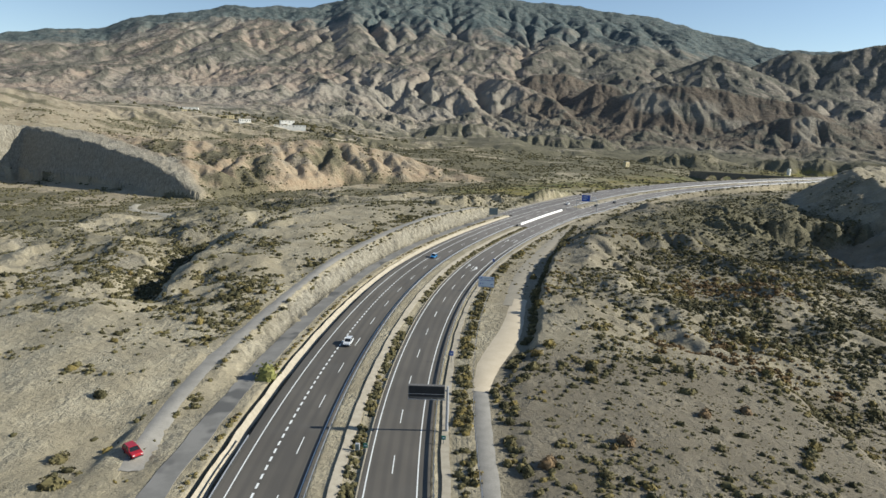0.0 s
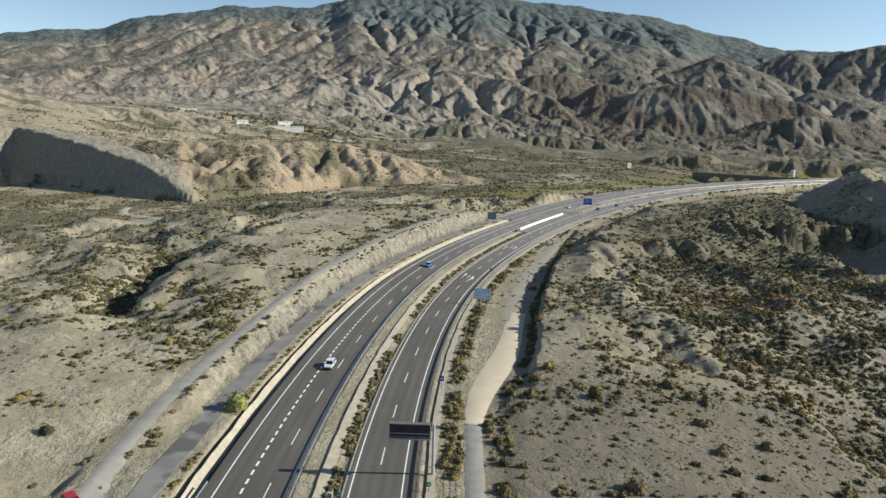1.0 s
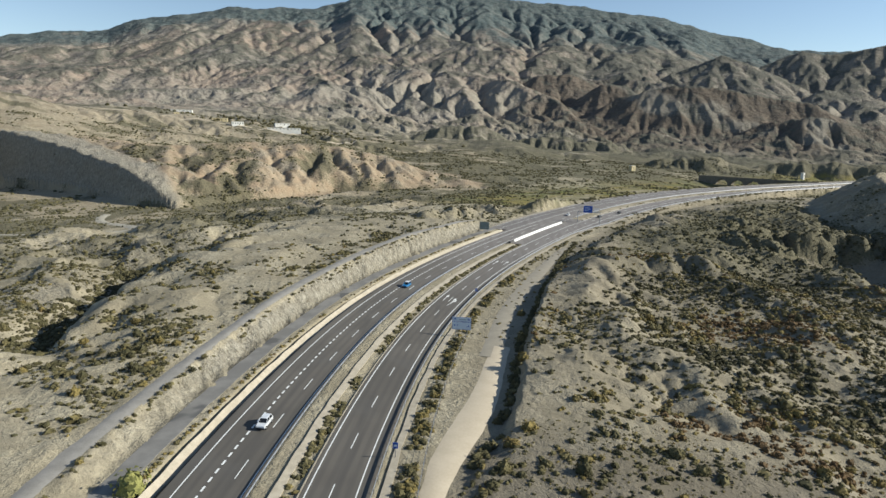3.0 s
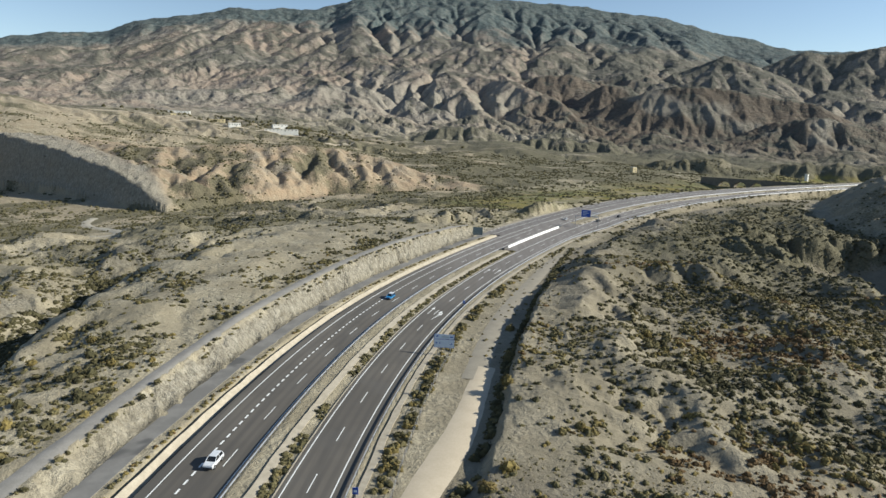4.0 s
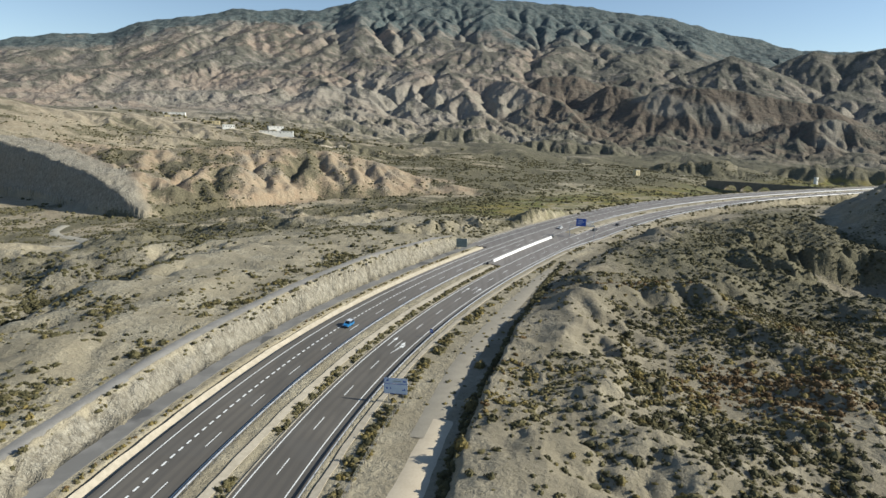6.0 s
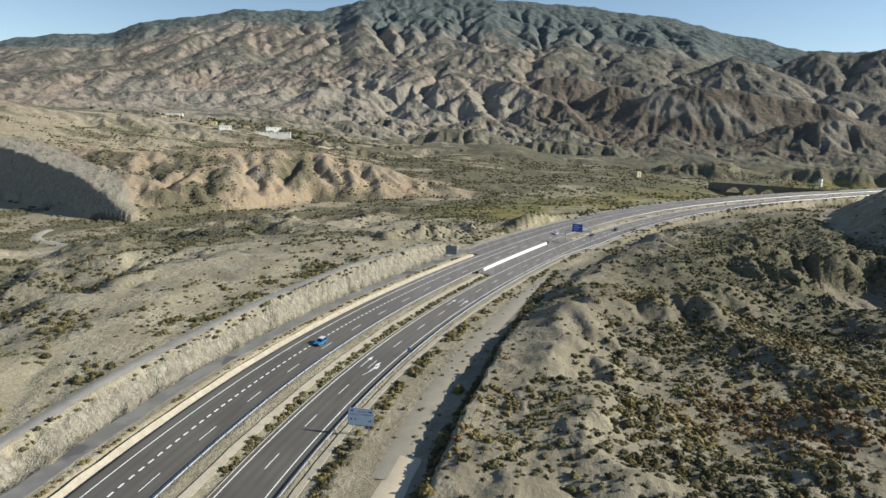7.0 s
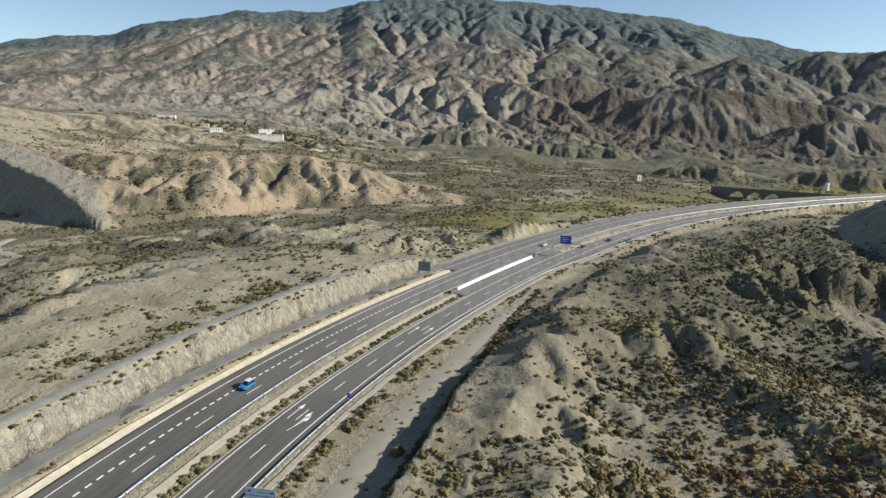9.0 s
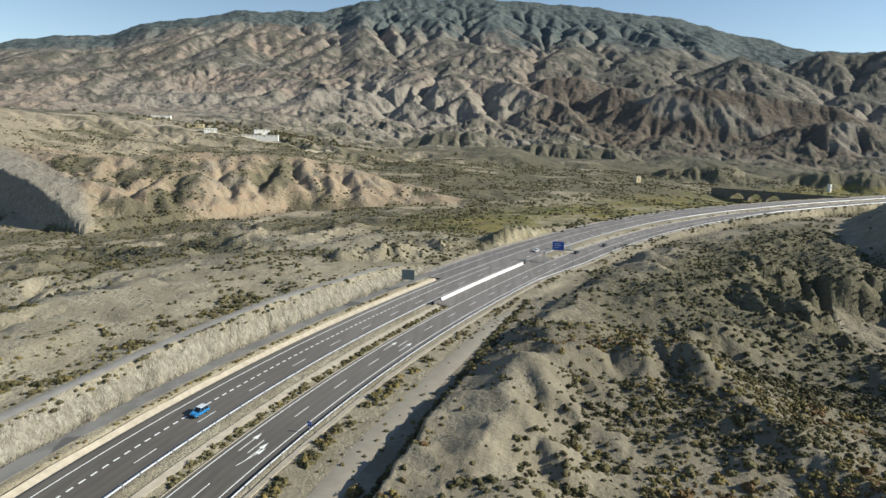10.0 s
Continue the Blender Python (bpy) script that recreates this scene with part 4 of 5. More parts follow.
# the portal with a blue panel over the further carriageway
_y = 427.0
m = pose(84.9, 426.7, 0.0, 0, 0, heading(_y) + 14) @ pose(-6.0, 0, float(road_z(_y, 9.0)))
g = thing("sign_gantry", m, "steel portal over the carriageway with a blue direction panel", "sign gantry")
for x, dz in ((0, 0.3), (13.4, -1.0)):
    part("post", cube((x, 0, 3.5 + dz / 2), (0.3, 0.3, 7.4 - dz), 0.03), FRAME, g)
part("beam", cube((6.7, 0.15, 6.9), (13.6, 0.3, 0.35), 0.03), FRAME, g)
p = part("panel", cube((6.0, -0.15, 8.6), (5.4, 0.1, 4.2), 0.02), NAVY, g, "blue direction panel")
for x, z, w in ((5.5, 9.7, 2.6), (5.8, 8.8, 3.4), (5.2, 7.8, 2.2)):
    part("marking", cube((x, -0.21, z), (w, 0.02, 0.28)), SIGN_PALE, p)
bm = bmesh.new()
for k in range(9):
    box(bm, (9.1 + k * 0.45, 0.2, 8.0), (0.08, 0.08, 3.0))
for z in (6.6, 7.5, 8.5, 9.4):
    box(bm, (10.9, 0.24, z), (4.0, 0.06, 0.09))
part("back_frame", bm, SIGN_PALE, g, "pale lattice back of a second panel")

# the white barrier across the median gap, with its end cushions
bar = thing("median_barrier", pose(0, 0, 0), "white concrete barrier blocks in the median gap", "barrier")
for k in range(19):
    y = 350 + k * 3.66
    m = pose(*at_road(np.array(y), np.array(-0.9)), 0, 0, heading(y))
    bm = bmesh.new()
    vs = [[bm.verts.new(m @ Vector((x, s, z))) for x, z in ((-0.42, -0.2), (-0.42, 0.1), (-0.18, 0.45), (-0.12, 1.0), (0.12, 1.0), (0.18, 0.45), (0.42, 0.1), (0.42, -0.2))] for s in (-2.05, 2.05)]
    for j in range(8):
        bm.faces.new((vs[0][j], vs[0][(j + 1) % 8], vs[1][(j + 1) % 8], vs[1][j]))
    bm.faces.new(vs[0][::-1]), bm.faces.new(vs[1])
    part("block", bm, WHITE_CONCRETE, bar)
for y, d in ((344.5, -0.9), (421, -0.9)):
    g = thing("crash_cushion", pose(*at_road(np.array(y), np.array(d)), 0, 0, heading(y)), "dark segmented crash cushion at the barrier's end", "crash cushion", "barrier ends")
    for k in range(4):
        part("segment", cube((0, -1.6 + k * 1.1, 0.45), (1.1, 0.95, 0.95), 0.06), RUST, g)
    part("nose", rod((0, -2.3, 0), (0, -2.3, 1.0), 0.5, 0.5, 10), DARK, g)


# ---- vehicles ----
GLASS = worn("car_glass", (0.012, 0.014, 0.016), (0.02, 0.022, 0.025), 3, 0.08, 0, 0, 0.6)
TYRE = worn("tyre", (0.018, 0.018, 0.018), (0.03, 0.03, 0.03), 5, 0.9, 0)
LAMP = worn("lamp_glass", (0.55, 0.55, 0.53), (0.65, 0.65, 0.63), 5, 0.2, 0)


def car_paint(name, c):
    q = Mat(name, 0.3, 0.1, 0.5)
    q.colour(q.mix(q.ramp(q.noise(2.0), 0.3, 0.7), c, tuple(v * 0.85 for v in c)))
    q.b.inputs["Coat Weight"].default_value = 0.5
    return q.m


def car(m, paint, roof, label, tall=1.55):
    g = thing("car", m, label, "car", "cars on the motorway")
    # side outline (along, up), swept across with a narrower cabin
    bm = bmesh.new()
    low = [(-2.15, 0.32), (-2.2, 0.75), (-2.05, 0.93), (-0.95, 1.0), (1.75, 1.02), (2.12, 0.95), (2.18, 0.6), (2.12, 0.32)]
    vs = [[bm.verts.new((x * (1 - 0.06 * (abs(a) > 2)), a, z)) for a, z in low] for x in (-0.88, 0.88)]
    for j in range(len(low)):
        k = (j + 1) % len(low)
        bm.faces.new((vs[0][j], vs[0][k], vs[1][k], vs[1][j]))
    bm.faces.new(vs[0][::-1]), bm.faces.new(vs[1])
    bmesh.ops.bevel(bm, geom=bm.edges[:], offset=0.05, segments=2, affect="EDGES")
    part("body", bm, paint, g)
    bm = bmesh.new()
    cab = [(-1.05, 0.98, 0.82), (-0.35, tall - 0.06, 0.64), (1.55, tall - 0.06, 0.64), (1.95, 0.98, 0.80)]
    vs = [[bm.verts.new((s * w, a, z)) for a, z, w in cab] for s in (-1, 1)]
    for j in range(4):
        k = (j + 1) % 4
        bm.faces.new((vs[0][j], vs[0][k], vs[1][k], vs[1][j]))
    bm.faces.new(vs[0][::-1]), bm.faces.new(vs[1])
    part("windows", bm, GLASS, g, "dark tinted car windows")
    part("roof", cube((0, 0.6, tall - 0.03), (1.32, 2.0, 0.08), 0.03), roof, g)
    for x in (-0.66, 0.66):
        for a0, z0, a1, z1 in ((-1.05, 0.98, -0.35, tall - 0.05), (0.5, 1.0, 0.5, tall - 0.05), (1.95, 0.98, 1.55, tall - 0.05)):
            part("pillar", rod((x * 1.24, a0, z0), (x, a1, z1), 0.05, 0.05, 6), paint, g)
    for x in (-0.8, 0.8):
        for a in (-1.38, 1.32):
            w = part("wheel", rod((x - 0.1, a, 0.32), (x + 0.1, a, 0.32), 0.33, 0.33, 14), TYRE, g)
            part("rim", rod((x - 0.11, a, 0.32), (x + 0.11, a, 0.32), 0.19, 0.19, 10), STEEL, w)
        part("headlight", cube((x * 0.75, -2.14, 0.74), (0.34, 0.1, 0.16), 0.03), LAMP, g)
    part("bumper", cube((0, -2.17, 0.45), (1.6, 0.12, 0.2), 0.03), DARK, g)
    return g


def on_road(y, d, back=False):
    p = at_road(np.array(float(y)), np.array(float(d)), 0.0)
    s = -0.08 * float(step(100, 250, y))
    return Matrix.Translation(p) @ pose(0, 0, 0, 0, 0, heading(y) + (180 if back else 0)) @ pose(0, 0, 0, 0, math.degrees(math.atan(-s)) * (-1 if back else 1), 0)


WHITE_CAR, BLUE_CAR, RED_CAR = car_paint("white_car_paint", (0.72, 0.73, 0.74)), car_paint("blue_car_paint", (0.02, 0.22, 0.50)), car_paint("red_car_paint", (0.42, 0.012, 0.02))
GREY_CAR = car_paint("grey_car_paint", (0.06, 0.06, 0.065))
car(on_road(143, -7.9), WHITE_CAR, WHITE_CAR, "white hatchback driving in the middle lane", 1.6)
car(on_road(246, -8.0), BLUE_CAR, WHITE_CAR, "bright blue off-road car with a white roof", 1.75)
car(pose(-50.1, 89.3, 0.15, 0, 0, 48), RED_CAR, RED_CAR, "red car parked on bare ground by the service road", 1.5)
car(on_road(458, 8.2, True), GREY_CAR, GREY_CAR, "dark grey car on the far carriageway")
car(on_road(486, 11.4, True), GREY_CAR, GREY_CAR, "dark grey car on the far carriageway")
car(on_road(445, -8.0), WHITE_CAR, WHITE_CAR, "white car approaching on the motorway")

# ---- far buildings, the old bridge ----
RENDER_WHITE = worn("white_render", (0.66, 0.64, 0.59), (0.78, 0.76, 0.70), 0.3, 0.9, 0.01)
RENDER_OCHRE = worn("ochre_render", (0.52, 0.43, 0.25), (0.60, 0.50, 0.31), 0.3, 0.9, 0.01)
ROOFING = worn("pale_roofing", (0.48, 0.45, 0.40), (0.58, 0.55, 0.49), 0.2, 0.8, 0.01)
STONE = worn("bridge_stone", (0.13, 0.115, 0.09), (0.19, 0.165, 0.13), 0.3, 0.95, 0.05)


def house(x, y, w, l, h, turn, wall_mat, label, windows=4, name="farm_house"):
    turn += 18
    z = float(land(x + np.linspace(-w, w, 7) * 0.5, y + np.linspace(-w, w, 7) * 0.16)["z"].max())
    g = thing(name, pose(x, y, z, 0, 0, turn), label, "house", "far buildings")
    part("wall", cube((0, 0, h / 2 - 3.0), (w, l, h + 6.0)), wall_mat, g)
    part("roof", cube((0, 0, h + 0.12), (w + 0.6, l + 0.6, 0.3), 0.03), ROOFING, g)
    for k in range(windows):
        part("window", cube((-w / 2 + (k + 0.5) * w / windows, -l / 2 - 0.03, h * 0.55), (min(1.4, w / windows * 0.5), 0.1, h * 0.3)), GLASS, g)
    part("door", cube((w * 0.12, -l / 2 - 0.04, 1.0), (1.1, 0.1, 2.1)), RUST, g)
    return g


house(-376, 1092, 19, 12, 5.5, 6, RENDER_WHITE, "two-storey white farm building with a flat roof", 5)
house(-300, 1100, 54, 14, 3.4, -4, RENDER_WHITE, "long low white shed with a pale roof", 9, "shed")
house(-512, 1163, 9, 8, 7, 10, RENDER_OCHRE, "small yellow hut on a bare knoll", 1, "hut")
house(-440, 1180, 26, 12, 6, 0, RENDER_OCHRE, "low ochre farm building among trees", 4)
house(-330, 1190, 26, 12, 3.5, 8, RENDER_WHITE, "pale farm building half hidden by trees", 4)
house(-560, 1290, 40, 12, 3, 0, RENDER_WHITE, "row of low pale buildings far off", 6, "shed")
house(249, 965, 7, 6, 7, 12, RENDER_OCHRE, "small yellow hut in the fields", 1, "hut")

g = thing("arch_bridge", pose(382, 867, -2.5, 0, 0, -44.5), "old stone bridge with three round arches", "bridge")
bm = bmesh.new()
L, H = 146.0, 9.5


def under(u):
    for c in (-41, -20.5, 0):
        if abs(u - c) < 8.0:
            return -1.2 + math.sqrt(max(0.0, 8.0 ** 2 - (u - c) ** 2))
    return -6.0


us = [(-L / 2 + L * k / 240) for k in range(241)]
top, low = [], []
for u in us:
    top.append((bm.verts.new((u, -4, H)), bm.verts.new((u, 4, H))))
    low.append((bm.verts.new((u, -4, under(u))), bm.verts.new((u, 4, under(u)))))
for k in range(240):
    for a, b, c, d in ((top[k][0], low[k][0], low[k + 1][0], top[k + 1][0]), (top[k + 1][1], low[k + 1][1], low[k][1], top[k][1]),
                       (top[k][1], top[k][0], top[k + 1][0], top[k + 1][1]), (low[k][0], low[k][1], low[k + 1][1], low[k + 1][0])):
        bm.faces.new((a, b, c, d))
part("span", bm, STONE, g)
part("parapet", cube((0, -3.8, H + 0.5), (L, 0.4, 1.0)), STONE, g)
part("parapet", cube((0, 3.8, H + 0.5), (L, 0.4, 1.0)), STONE, g)


# ---- scrub ----
def leaf_mat(name, rnd):
    q = Mat(name, 0.85, spec=0.15)
    r = q.attr("tint") if rnd == "tint" else q.random()
    c = q.mix(q.ramp(r, 0.1, 0.45), (0.074, 0.066, 0.032), (0.142, 0.120, 0.056))
    c = q.mix(q.ramp(r, 0.55, 0.75), c, (0.21, 0.16, 0.056))
    c = q.mix(q.ramp(r, 0.88, 1.0), c, (0.145, 0.088, 0.040))
    c = q.mix(q.ramp(q.noise(2.2, 3), 0.35, 0.7, 0.0, 0.55), c, (0.052, 0.05, 0.028))
    q.colour(c)
    return q.m


LEAF, LEAF_STUFF = leaf_mat("shrub_leaves", "object"), leaf_mat("scrub_leaves", "tint")
WOOD = worn("shrub_wood", (0.10, 0.08, 0.06), (0.16, 0.13, 0.10), 6, 0.9, 0)
rng = np.random.default_rng(7)


def tuft(n, size, rng, flat=0.75, core=True):
    """A shrub in a dome of radius 1, as triangles (m, 3, 3): a ragged core and n leafy sprays that stick out of it."""
    out = []
    lobe, ph = rng.integers(2, 5), rng.uniform(0, 6)

    def lump(a):
        return 0.82 + 0.2 * np.sin(lobe * a + ph)
    if core:
        k = 5
        a = np.arange(k) * 2 * math.pi / k + rng.uniform(0, 1)
        r = lump(a) * rng.uniform(0.8, 1.0, k)
        base = np.stack([r * np.cos(a), r * np.sin(a), np.zeros(k)], -1)
        r = r * rng.uniform(0.62, 0.86, k)
        mid = np.stack([r * np.cos(a + 0.4), r * np.sin(a + 0.4), flat * rng.uniform(0.42, 0.72, k)], -1)
        tip = np.array([rng.uniform(-0.15, 0.15), rng.uniform(-0.15, 0.15), flat * rng.uniform(0.8, 0.95)])
        for p in range(k):
            q = (p + 1) % k
            out += [(base[p], base[q], mid[p]), (base[q], mid[q], mid[p]), (mid[p], mid[q], tip)]
    if n:
        u = rng.normal(size=(n, 3))
        u[:, 2] = np.abs(u[:, 2])
        u /= np.linalg.norm(u, axis=1)[:, None]
        c = u * (rng.uniform(0.65, 1.05, n) * lump(np.arctan2(u[:, 1], u[:, 0])))[:, None]
        c[:, 2] *= flat
        a = np.cross(u + rng.normal(size=(n, 3)) * 0.45, rng.normal(size=(n, 3)))
        a /= np.linalg.norm(a, axis=1)[:, None]
        b = np.cross(a, u + rng.normal(size=(n, 3)) * 0.45)
        b /= np.linalg.norm(b, axis=1)[:, None]
        s = size * rng.uniform(0.6, 1.3, (n, 1))
        out += list(np.stack([c - a * s, c - b * s * 0.7 + a * s * 0.3, c + b * s + a * s * 0.5], 1))
    q = np.array(out)
    q[:, :, 2] = np.maximum(q[:, :, 2], -0.05)
    return q


def scrub(name, x, y, r, tint, sprays, size, label, tall=0.8):
    """Many low shrubs joined into one mesh."""
    z = land(x, y)["z"]
    n = len(x)
    kinds = np.array([tuft(sprays, size, rng, tall) for _ in range(14)])
    m = kinds.shape[1]
    pick = rng.integers(0, 14, n)
    ang = rng.uniform(0, 2 * math.pi, n)
    co = kinds[pick].reshape(n, m * 3, 3)
    cs, sn = np.cos(ang)[:, None], np.sin(ang)[:, None]
    st = rng.uniform(0.8, 1.3, n)[:, None]
    px, py = co[:, :, 0] * st, co[:, :, 1] / st
    co = np.stack([px * cs - py * sn, px * sn + py * cs, co[:, :, 2] * rng.uniform(0.7, 1.15, n)[:, None]], -1) * r[:, None, None]
    co += np.stack([x, y, z - 0.06 * r], -1)[:, None, :]
    me = mesh_from(name, co.reshape(-1, 3), np.arange(n * m * 3).reshape(-1, 3), False)
    a = me.attributes.new("tint", "FLOAT", "POINT")
    a.data.foreach_set("value", np.repeat(tint, m * 3).astype(np.float32))
    me.materials.append(LEAF_STUFF)
    return tagged(new(name, me), label, "scrub", kind="stuff")


def scatter(count, r0, r1, a0, a1):
    """Places spread evenly over a sector in front of the start."""
    rr = np.sqrt(rng.uniform(r0 * r0, r1 * r1, count))
    a = np.radians(rng.uniform(a0, a1, count))
    return 10 + rr * np.sin(a), -40 + rr * np.cos(a)


def wanted(x, y):
    """How likely a shrub grows at each place."""
    g = land(x, y)
    clump = np.clip(0.5 + 0.9 * fbm(x / 11, y / 11, 3, 101) + 1.0 * fbm(x / 45, y / 45, 2, 103), 0, 1)
    p = np.clip(g["veg"] * 1.5 - 0.02, 0.08, 1) * (0.12 + 1.1 * clump)
    p = np.where((g["d"] > 36) & (g["f"] > 145), p * np.clip(1.75 - 1.9 * g["gul"] + 0.5 * step(70, 110, g["d"]), 0.42, 1.5), p)
    p = np.where((g["d"] > 36) & (g["f"] > 145), p * (0.66 + 1.1 * step(225, 310, g["f"]) * step(50, 80, g["d"])), p)
    p = np.where((g["d"] > 26) & (g["f"] < 140), np.where(x < 74, 0.08 + 0.42 * clump + 0.3 * step(118, 135, y) * (1 - step(36, 46, x)), 0.25 + 1.3 * clump), p)
    p = np.where(g["d"] < -36, p * np.clip(2.4 * clump - 0.4, 0.08, 1.7), p)
    p = p + 0.6 * step(74, 86, g["d"]) * step(95, 125, g["f"]) * (1 - step(200, 235, g["f"])) * (0.3 + clump)
    p = p * (1 - 0.88 * g["bare"])
    p = np.where((g["w"] > 0.25), 0.0, p * (1 - 0.6 * g["grass"]))
    p = np.where((g["d"] < -30.8) & (g["d"] > -35.8) & (g["f"] < 375), 0, p)
    return p, g


x, y = scatter(84000, 70, 360, -43, 43)
p, g = wanted(x, y)
hot = (g["d"] > 36) & (g["f"] > 140)
keep = rng.uniform(0, 1, len(x)) < p * np.where(hot, 0.84 + 0.30 * step(190, 240, g["f"]), 1.0)
x, y, hot = x[keep], y[keep], hot[keep]
size = np.clip(np.exp(rng.normal(-0.8, 0.42, len(x))) * np.where(hot, 1.32, 1.22), 0.18, 1.9)
gold = fbm(x / 40, y / 40, 2, 107)
tint = np.clip(np.where(hot, 0.08 + rng.beta(1.6, 2.1, len(x)) + 0.85 * gold, rng.beta(1.2, np.where(x < -60, 3.4, 2.2), len(x))), 0, 1)
for some, n, leaf in ((size < 0.5, 4, 0.45), ((size >= 0.5) & (size < 0.9), 13, 0.38), (size >= 0.9, 42, 0.28)):
    scrub("scrub", x[some], y[some], size[some], tint[some], n, leaf, "low dry olive and rust-coloured scrub on bare soil")
# small dry tufts on the field beside the road
x, y = rng.uniform(18, 96, 5200), rng.uniform(62, 150, 5200)
p, g = wanted(x, y)
keep = (g["d"] > 27) & (g["f"] < 150) & (fbm(x / 5, y / 5, 3, 113) + rng.uniform(-0.25, 0.45, len(x)) > 0)
x, y = x[keep], y[keep]
scrub("dry_tufts", x, y, np.exp(rng.normal(-1.55, 0.3, len(x))), rng.beta(1.5, 1.6, len(x)), 4, 0.5, "small dry tufts and debris on the bare field", 0.6)
x, y = scatter(34000, 360, 620, -42, 42)
p, g = wanted(x, y)
keep = rng.uniform(0, 1, len(x)) < p * np.where(g["d"] > 36, 1.3, 0.85)
x, y = x[keep], y[keep]
scrub("scrub", x, y, rng.uniform(0.6, 1.5, len(x)), 0.55 * rng.beta(1.3, 3.4, len(x)), 4, 0.45, "low dark scrub scattered over distant slopes")
x, y = scatter(42000, 620, 1150, -41, 41)
p, g = wanted(x, y)
keep = rng.uniform(0, 1, len(x)) < p * 1.1
x, y = x[keep], y[keep]
scrub("scrub", x, y, rng.uniform(0.8, 2.3, len(x)), 0.5 * rng.beta(1.3, 3.2, len(x)), 0, 0.4, "low dark scrub scattered over distant slopes")


# verge planting: rows of shrubs along the road
def row(d0, d1, y0, y1, count, r0, r1, label, lo=0.0, hi=0.8, gaps=0.0, follow=None):
    f = rng.uniform(y0, y1, count)
    f = f[fbm(f / 14, f * 0 + d0, 3, 105) > gaps - 0.35]
    d = rng.uniform(d0, d1, len(f)) + (np.interp(f, *follow) if follow else 0)
    q = at_road(f, d)
    scrub("verge_scrub", q[:, 0], q[:, 1], rng.uniform(r0, r1, len(f)), rng.uniform(lo, hi, len(f)), 32, 0.28, label, 0.9)


row(2.5, 4.3, 44, 345, 780, 0.4, 0.95, "row of low green shrubs in the motorway median", 0.0, 0.7)
row(3.0, 4.3, 430, 800, 160, 0.6, 1.2, "row of low green shrubs in the motorway median", 0.0, 0.5, 0.25)
row(19.3, 22.3, 44, 300, 620, 0.45, 1.25, "dense belt of dusty shrubs along the verge", 0.0, 0.9)
row(19.0, 22.0, 300, 420, 150, 0.4, 0.9, "dense belt of dusty shrubs along the verge", 0.0, 0.8)
row(-20.4, -19.4, 44, 380, 420, 0.3, 0.65, "thin row of dry grass tufts along the verge", 0.4, 1.0, 0.1)
row(-1.6, 0.6, 132, 372, 560, 0.5, 1.35, "dark shrubs at the foot of the earth cut", 0.0, 0.45, 0.0, (FOOT_F, FOOT_D))
row(26.5, 30.5, 60, 128, 90, 0.5, 1.3, "dusty shrubs beside the lane", 0.1, 0.9)
row(-36.8, -35.4, 100, 370, 160, 0.4, 0.9, "shrubs along the gravel track", 0.1, 0.7, 0.1)
row(-30.8, -29.8, 100, 370, 150, 0.35, 0.8, "shrubs along the top of the cut bank", 0.1, 0.7, 0.1)

ru, rs = rng.uniform(-4, 110, 700), rng.uniform(-11, 5, 700)
scrub("ravine_scrub", -96 - 0.23 * ru + 0.973 * rs, 178 + 0.973 * ru + 0.23 * rs, rng.uniform(0.5, 1.6, 700), rng.uniform(0, 0.3, 700), 20, 0.34, "dense dark shrubs in a shaded ravine")
row(-62, -24, 500, 860, 900, 0.8, 1.9, "green bushes on the grassy flat beside the road", 0.0, 0.35)
row(17.6, 28, 420, 800, 520, 0.5, 1.4, "dusty shrubs on the road embankment", 0.0, 0.7)
row(23, 34, 205, 345, 90, 0.3, 0.8, "scattered dry tufts on the earth track", 0.2, 0.9)

# single larger bushes
def bush_mesh(seed, n, tall):
    q = tuft(n, 0.15, np.random.default_rng(seed), tall)
    return mesh_from("foliage", q.reshape(-1, 3), np.arange(len(q) * 3).reshape(-1, 3), False)


BUSHES = []
for k in range(5):
    me = bush_mesh(200 + k, 260, (0.8, 0.95, 1.1, 0.9, 1.3)[k])
    me.materials.append(LEAF)
    bm = bmesh.new()
    for j in range(5):
        a = j * 1.26 + k
        tube(bm, (0, 0, -0.15), (0.45 * math.cos(a), 0.45 * math.sin(a), 0.6), 0.035, 0.012, 5)
    st = bpy.data.meshes.new("stem")
    bm.to_mesh(st)
    bm.free()
    st.materials.append(WOOD)
    BUSHES.append((me, st))


for k, name, c0, c1 in ((4, "yellow_green_leaves", (0.15, 0.15, 0.045), (0.25, 0.24, 0.08)), (1, "rust_brown_leaves", (0.13, 0.085, 0.045), (0.22, 0.145, 0.075))):
    me = BUSHES[k][0].copy()
    me.materials.clear()
    me.materials.append(worn(name, c0, c1, 2.2, 0.85, 0))
    BUSHES.append((me, BUSHES[k][1]))


def bush(x, y, r, kind, label="round dusty olive bush on bare ground", name="bush"):
    z = float(land(np.array([x]), np.array([y]))["z"][0])
    g = thing(name, pose(x, y, z, 0, 0, (x * 37 + y * 11) % 360), label, "bush", "larger bushes")
    for nm, me in zip(("foliage", "stems"), BUSHES[kind]):
        o = new(nm, me)
        o.parent = g
        o.scale = (r, r, r)
    return g


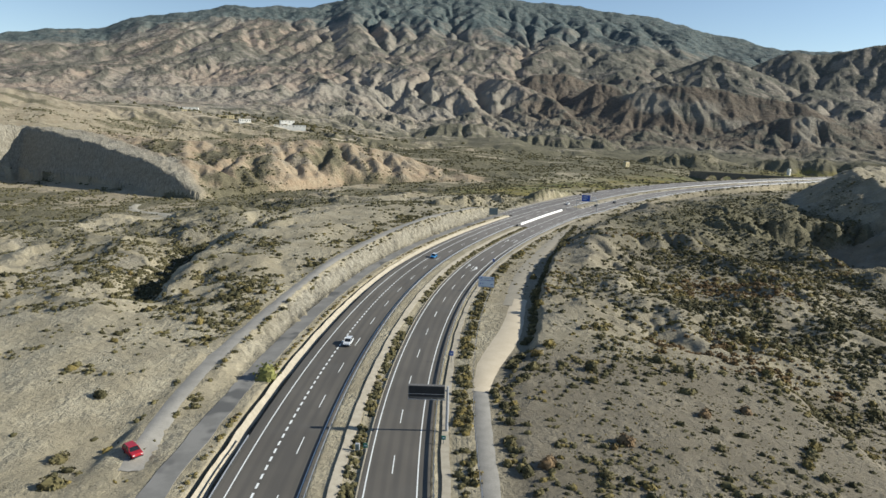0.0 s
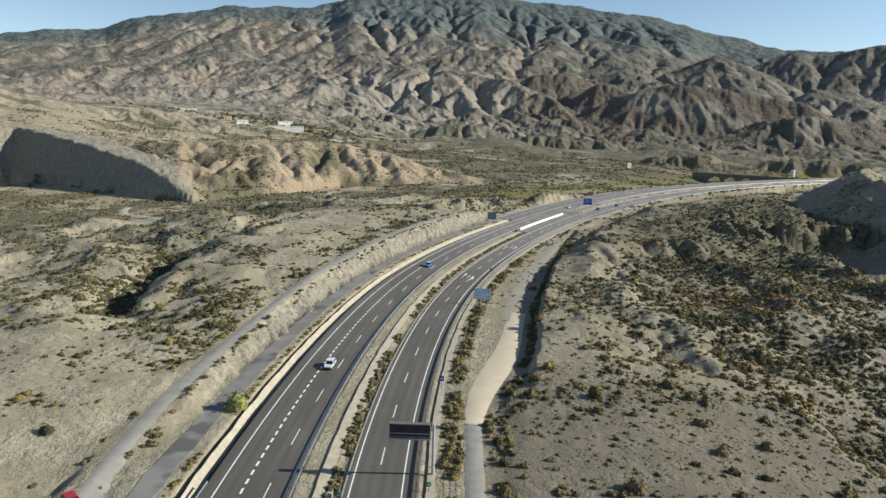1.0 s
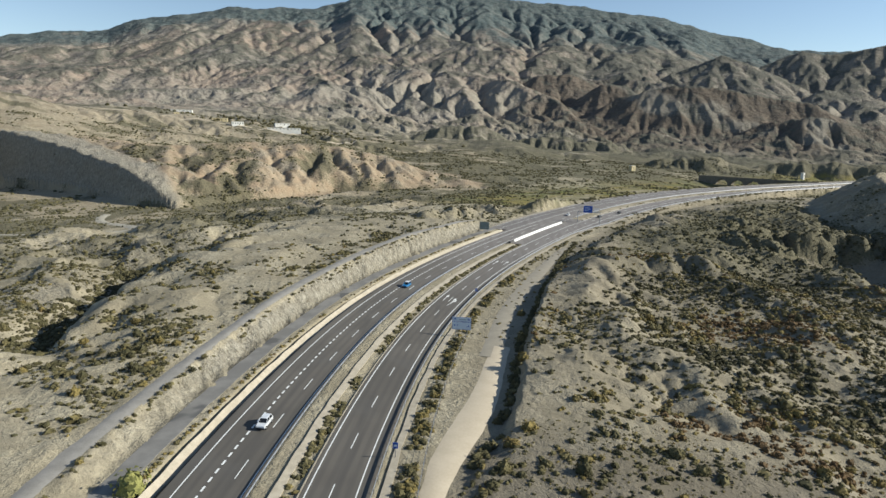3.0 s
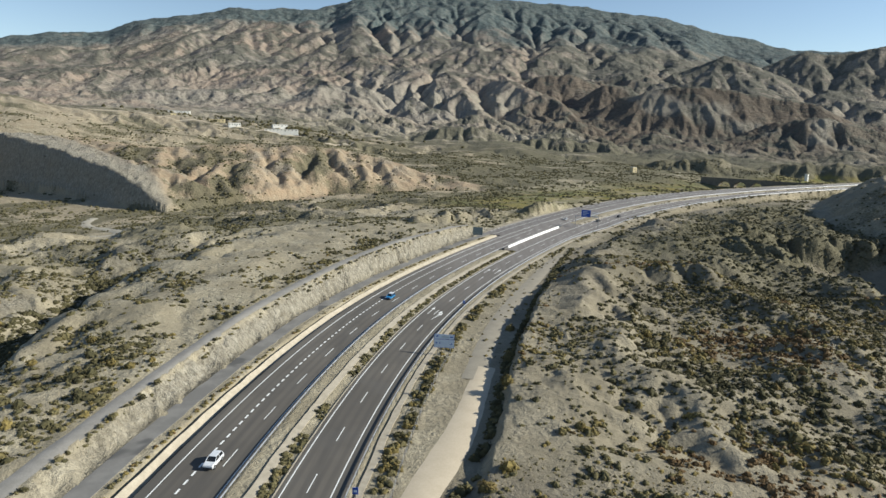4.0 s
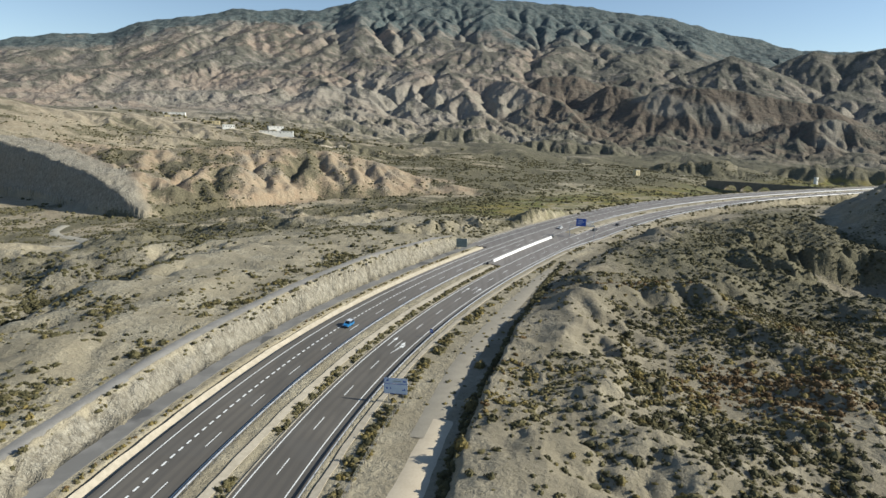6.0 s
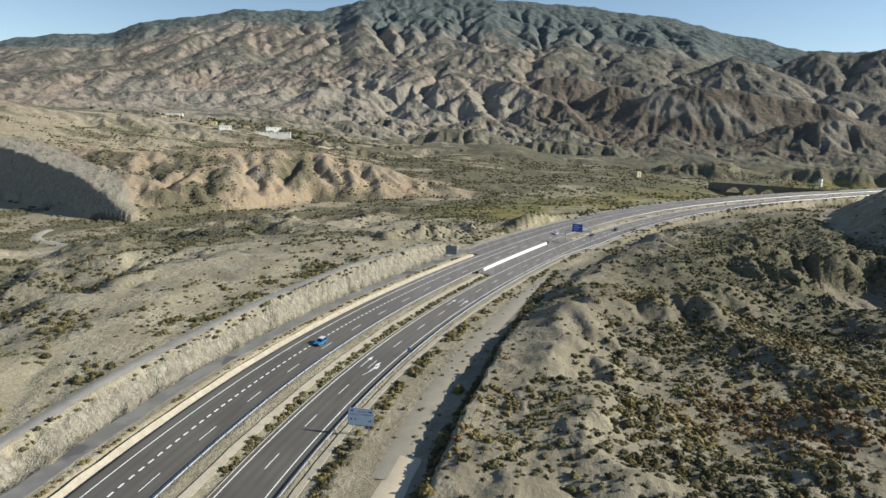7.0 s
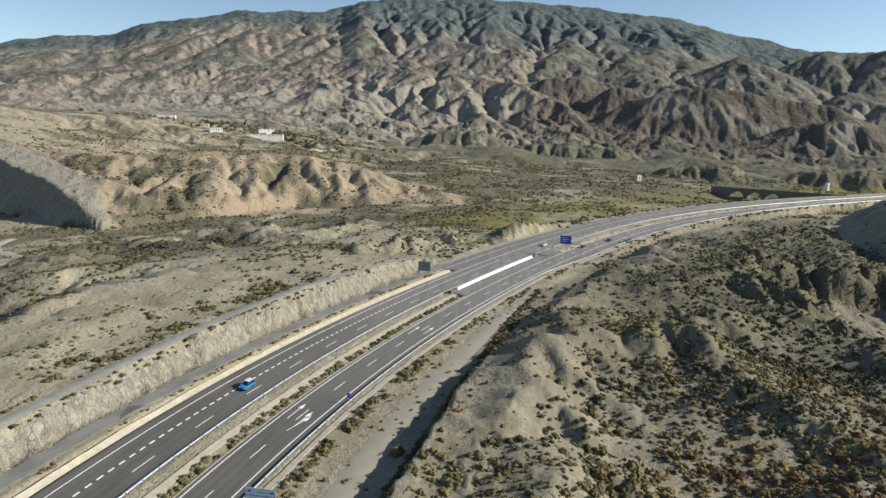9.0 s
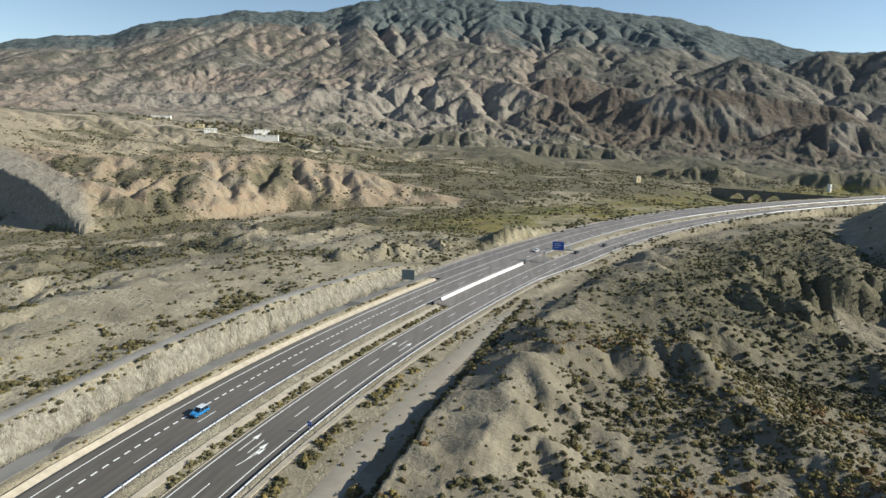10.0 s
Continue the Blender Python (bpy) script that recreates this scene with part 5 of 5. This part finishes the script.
for x, y, r, k in ((-38.8, 121.5, 2.9, 5), (47.3, 112.1, 1.7, 6), (56.6, 115.8, 1.6, 6), (29.3, 130, 1.7, 2), (28.9, 98.1, 1.9, 6), (14.8, 89.9, 1.8, 6), (46.1, 137.3, 1.8, 3),
                   (58, 96, 1.5, 0), (63, 103, 1.5, 2), (58.5, 92, 1.3, 1), (25.5, 199.5, 2.2, 4), (24, 178, 1.9, 2), (27.5, 225, 1.9, 3), (17, 130, 1.6, 2), (18.5, 138, 1.7, 0), (22, 143, 1.8, 3),
                   (9.5, 112, 1.3, 2), (10, 105, 1.2, 4), (9.6, 97, 1.2, 2), (11.5, 88, 1.5, 1), (-61, 88, 1.8, 0), (-66, 108, 1.5, 2), (-57, 80, 2.0, 3)):
    bush(x, y, r, k)
bx, by = scatter(1400, 80, 300, -40, 44)
p, g = wanted(bx, by)
ok = (rng.uniform(0, 1, len(bx)) < p * 0.9) & (g["w"] < 0.1)
for x, y, u in list(zip(bx[ok], by[ok], rng.uniform(0, 1, ok.sum())))[:190]:
    bush(float(x), float(y), 0.8 + 0.8 * u, int(u * 997) % 5)

# trees round the farm
tx, ty = rng.normal(-330, 110, 420), rng.normal(1215, 45, 420)
scrub("far_trees", tx, ty, rng.uniform(2.0, 4.5, 420), rng.uniform(0, 0.35, 420), 24, 0.35, "green orchard trees round distant farm buildings", 1.2)

# the mast on the summit
_z = float(land(np.array([-560.0]), np.array([4560.0]))["z"][0])
g = thing("radio_mast", pose(-560, 4560, _z), "thin radio mast on the wooded summit", "mast")
part("shaft", rod((0, 0, -5), (0, 0, 48), 2.2, 0.8, 6), FRAME, g)
part("dish", rod((0, -2, 30), (0, -3, 30), 3.5, 3.5, 10), WHITE_CONCRETE, g)

# wire fence beyond the verge shrubs
g = thing("wire_fence", pose(0, 0, 0), "thin wire fence on slender posts beside the verge", "fence")
fy = np.arange(46, 205, 4.0)
me = bpy.data.meshes.new("post")
bm = rod((0, 0, -0.3), (0, 0, 1.6), 0.05, 0.05, 6)
bm.to_mesh(me)
bm.free()
me.materials.append(WOOD)
for y in fy:
    o = new("post", me)
    o.parent = g
    o.matrix_basis = pose(*at_road(np.array(y), np.array(22.6)))
for z in (0.6, 1.05, 1.5):
    part("wire", ribbon(22.58, 22.62, 46, 204, z, 0.03, 4.0), STEEL, g)

# roadside cabinet and a marker in the median
g = thing("cabinet", pose(-15.4, 93.2, 0.1), "small grey equipment cabinet in the motorway median", "cabinet")
part("body", cube((0, 0, 0.75), (0.7, 0.5, 1.1), 0.03), FRAME, g)
part("base", cube((0, 0, 0.1), (0.8, 0.6, 0.3), 0.02), CONCRETE, g)
part("door", cube((0, -0.26, 0.78), (0.56, 0.03, 0.9), 0.01), SIGN_BACK, g)
sign_with_posts("marker_post", pose(-14.0, 92.6, 0.1), 0.7, [(0.9, 1.7, bpy.data.materials["sign_green"], [(0, 1.3, 0.4, 0.2, SIGN_PALE)])], (0.0,), "small green distance marker on a post")
house(500, 979, 4, 4, 9, 20, RENDER_WHITE, "small white hut beyond the far road", 1, "hut")

# roadside shrubs in the far median
for y in range(520, 800, 22):
    p = at_road(np.array(float(y)), np.array(3.4))
    bush(float(p[0]), float(p[1]), 1.1, y % 5, "dark round shrub in the motorway median")
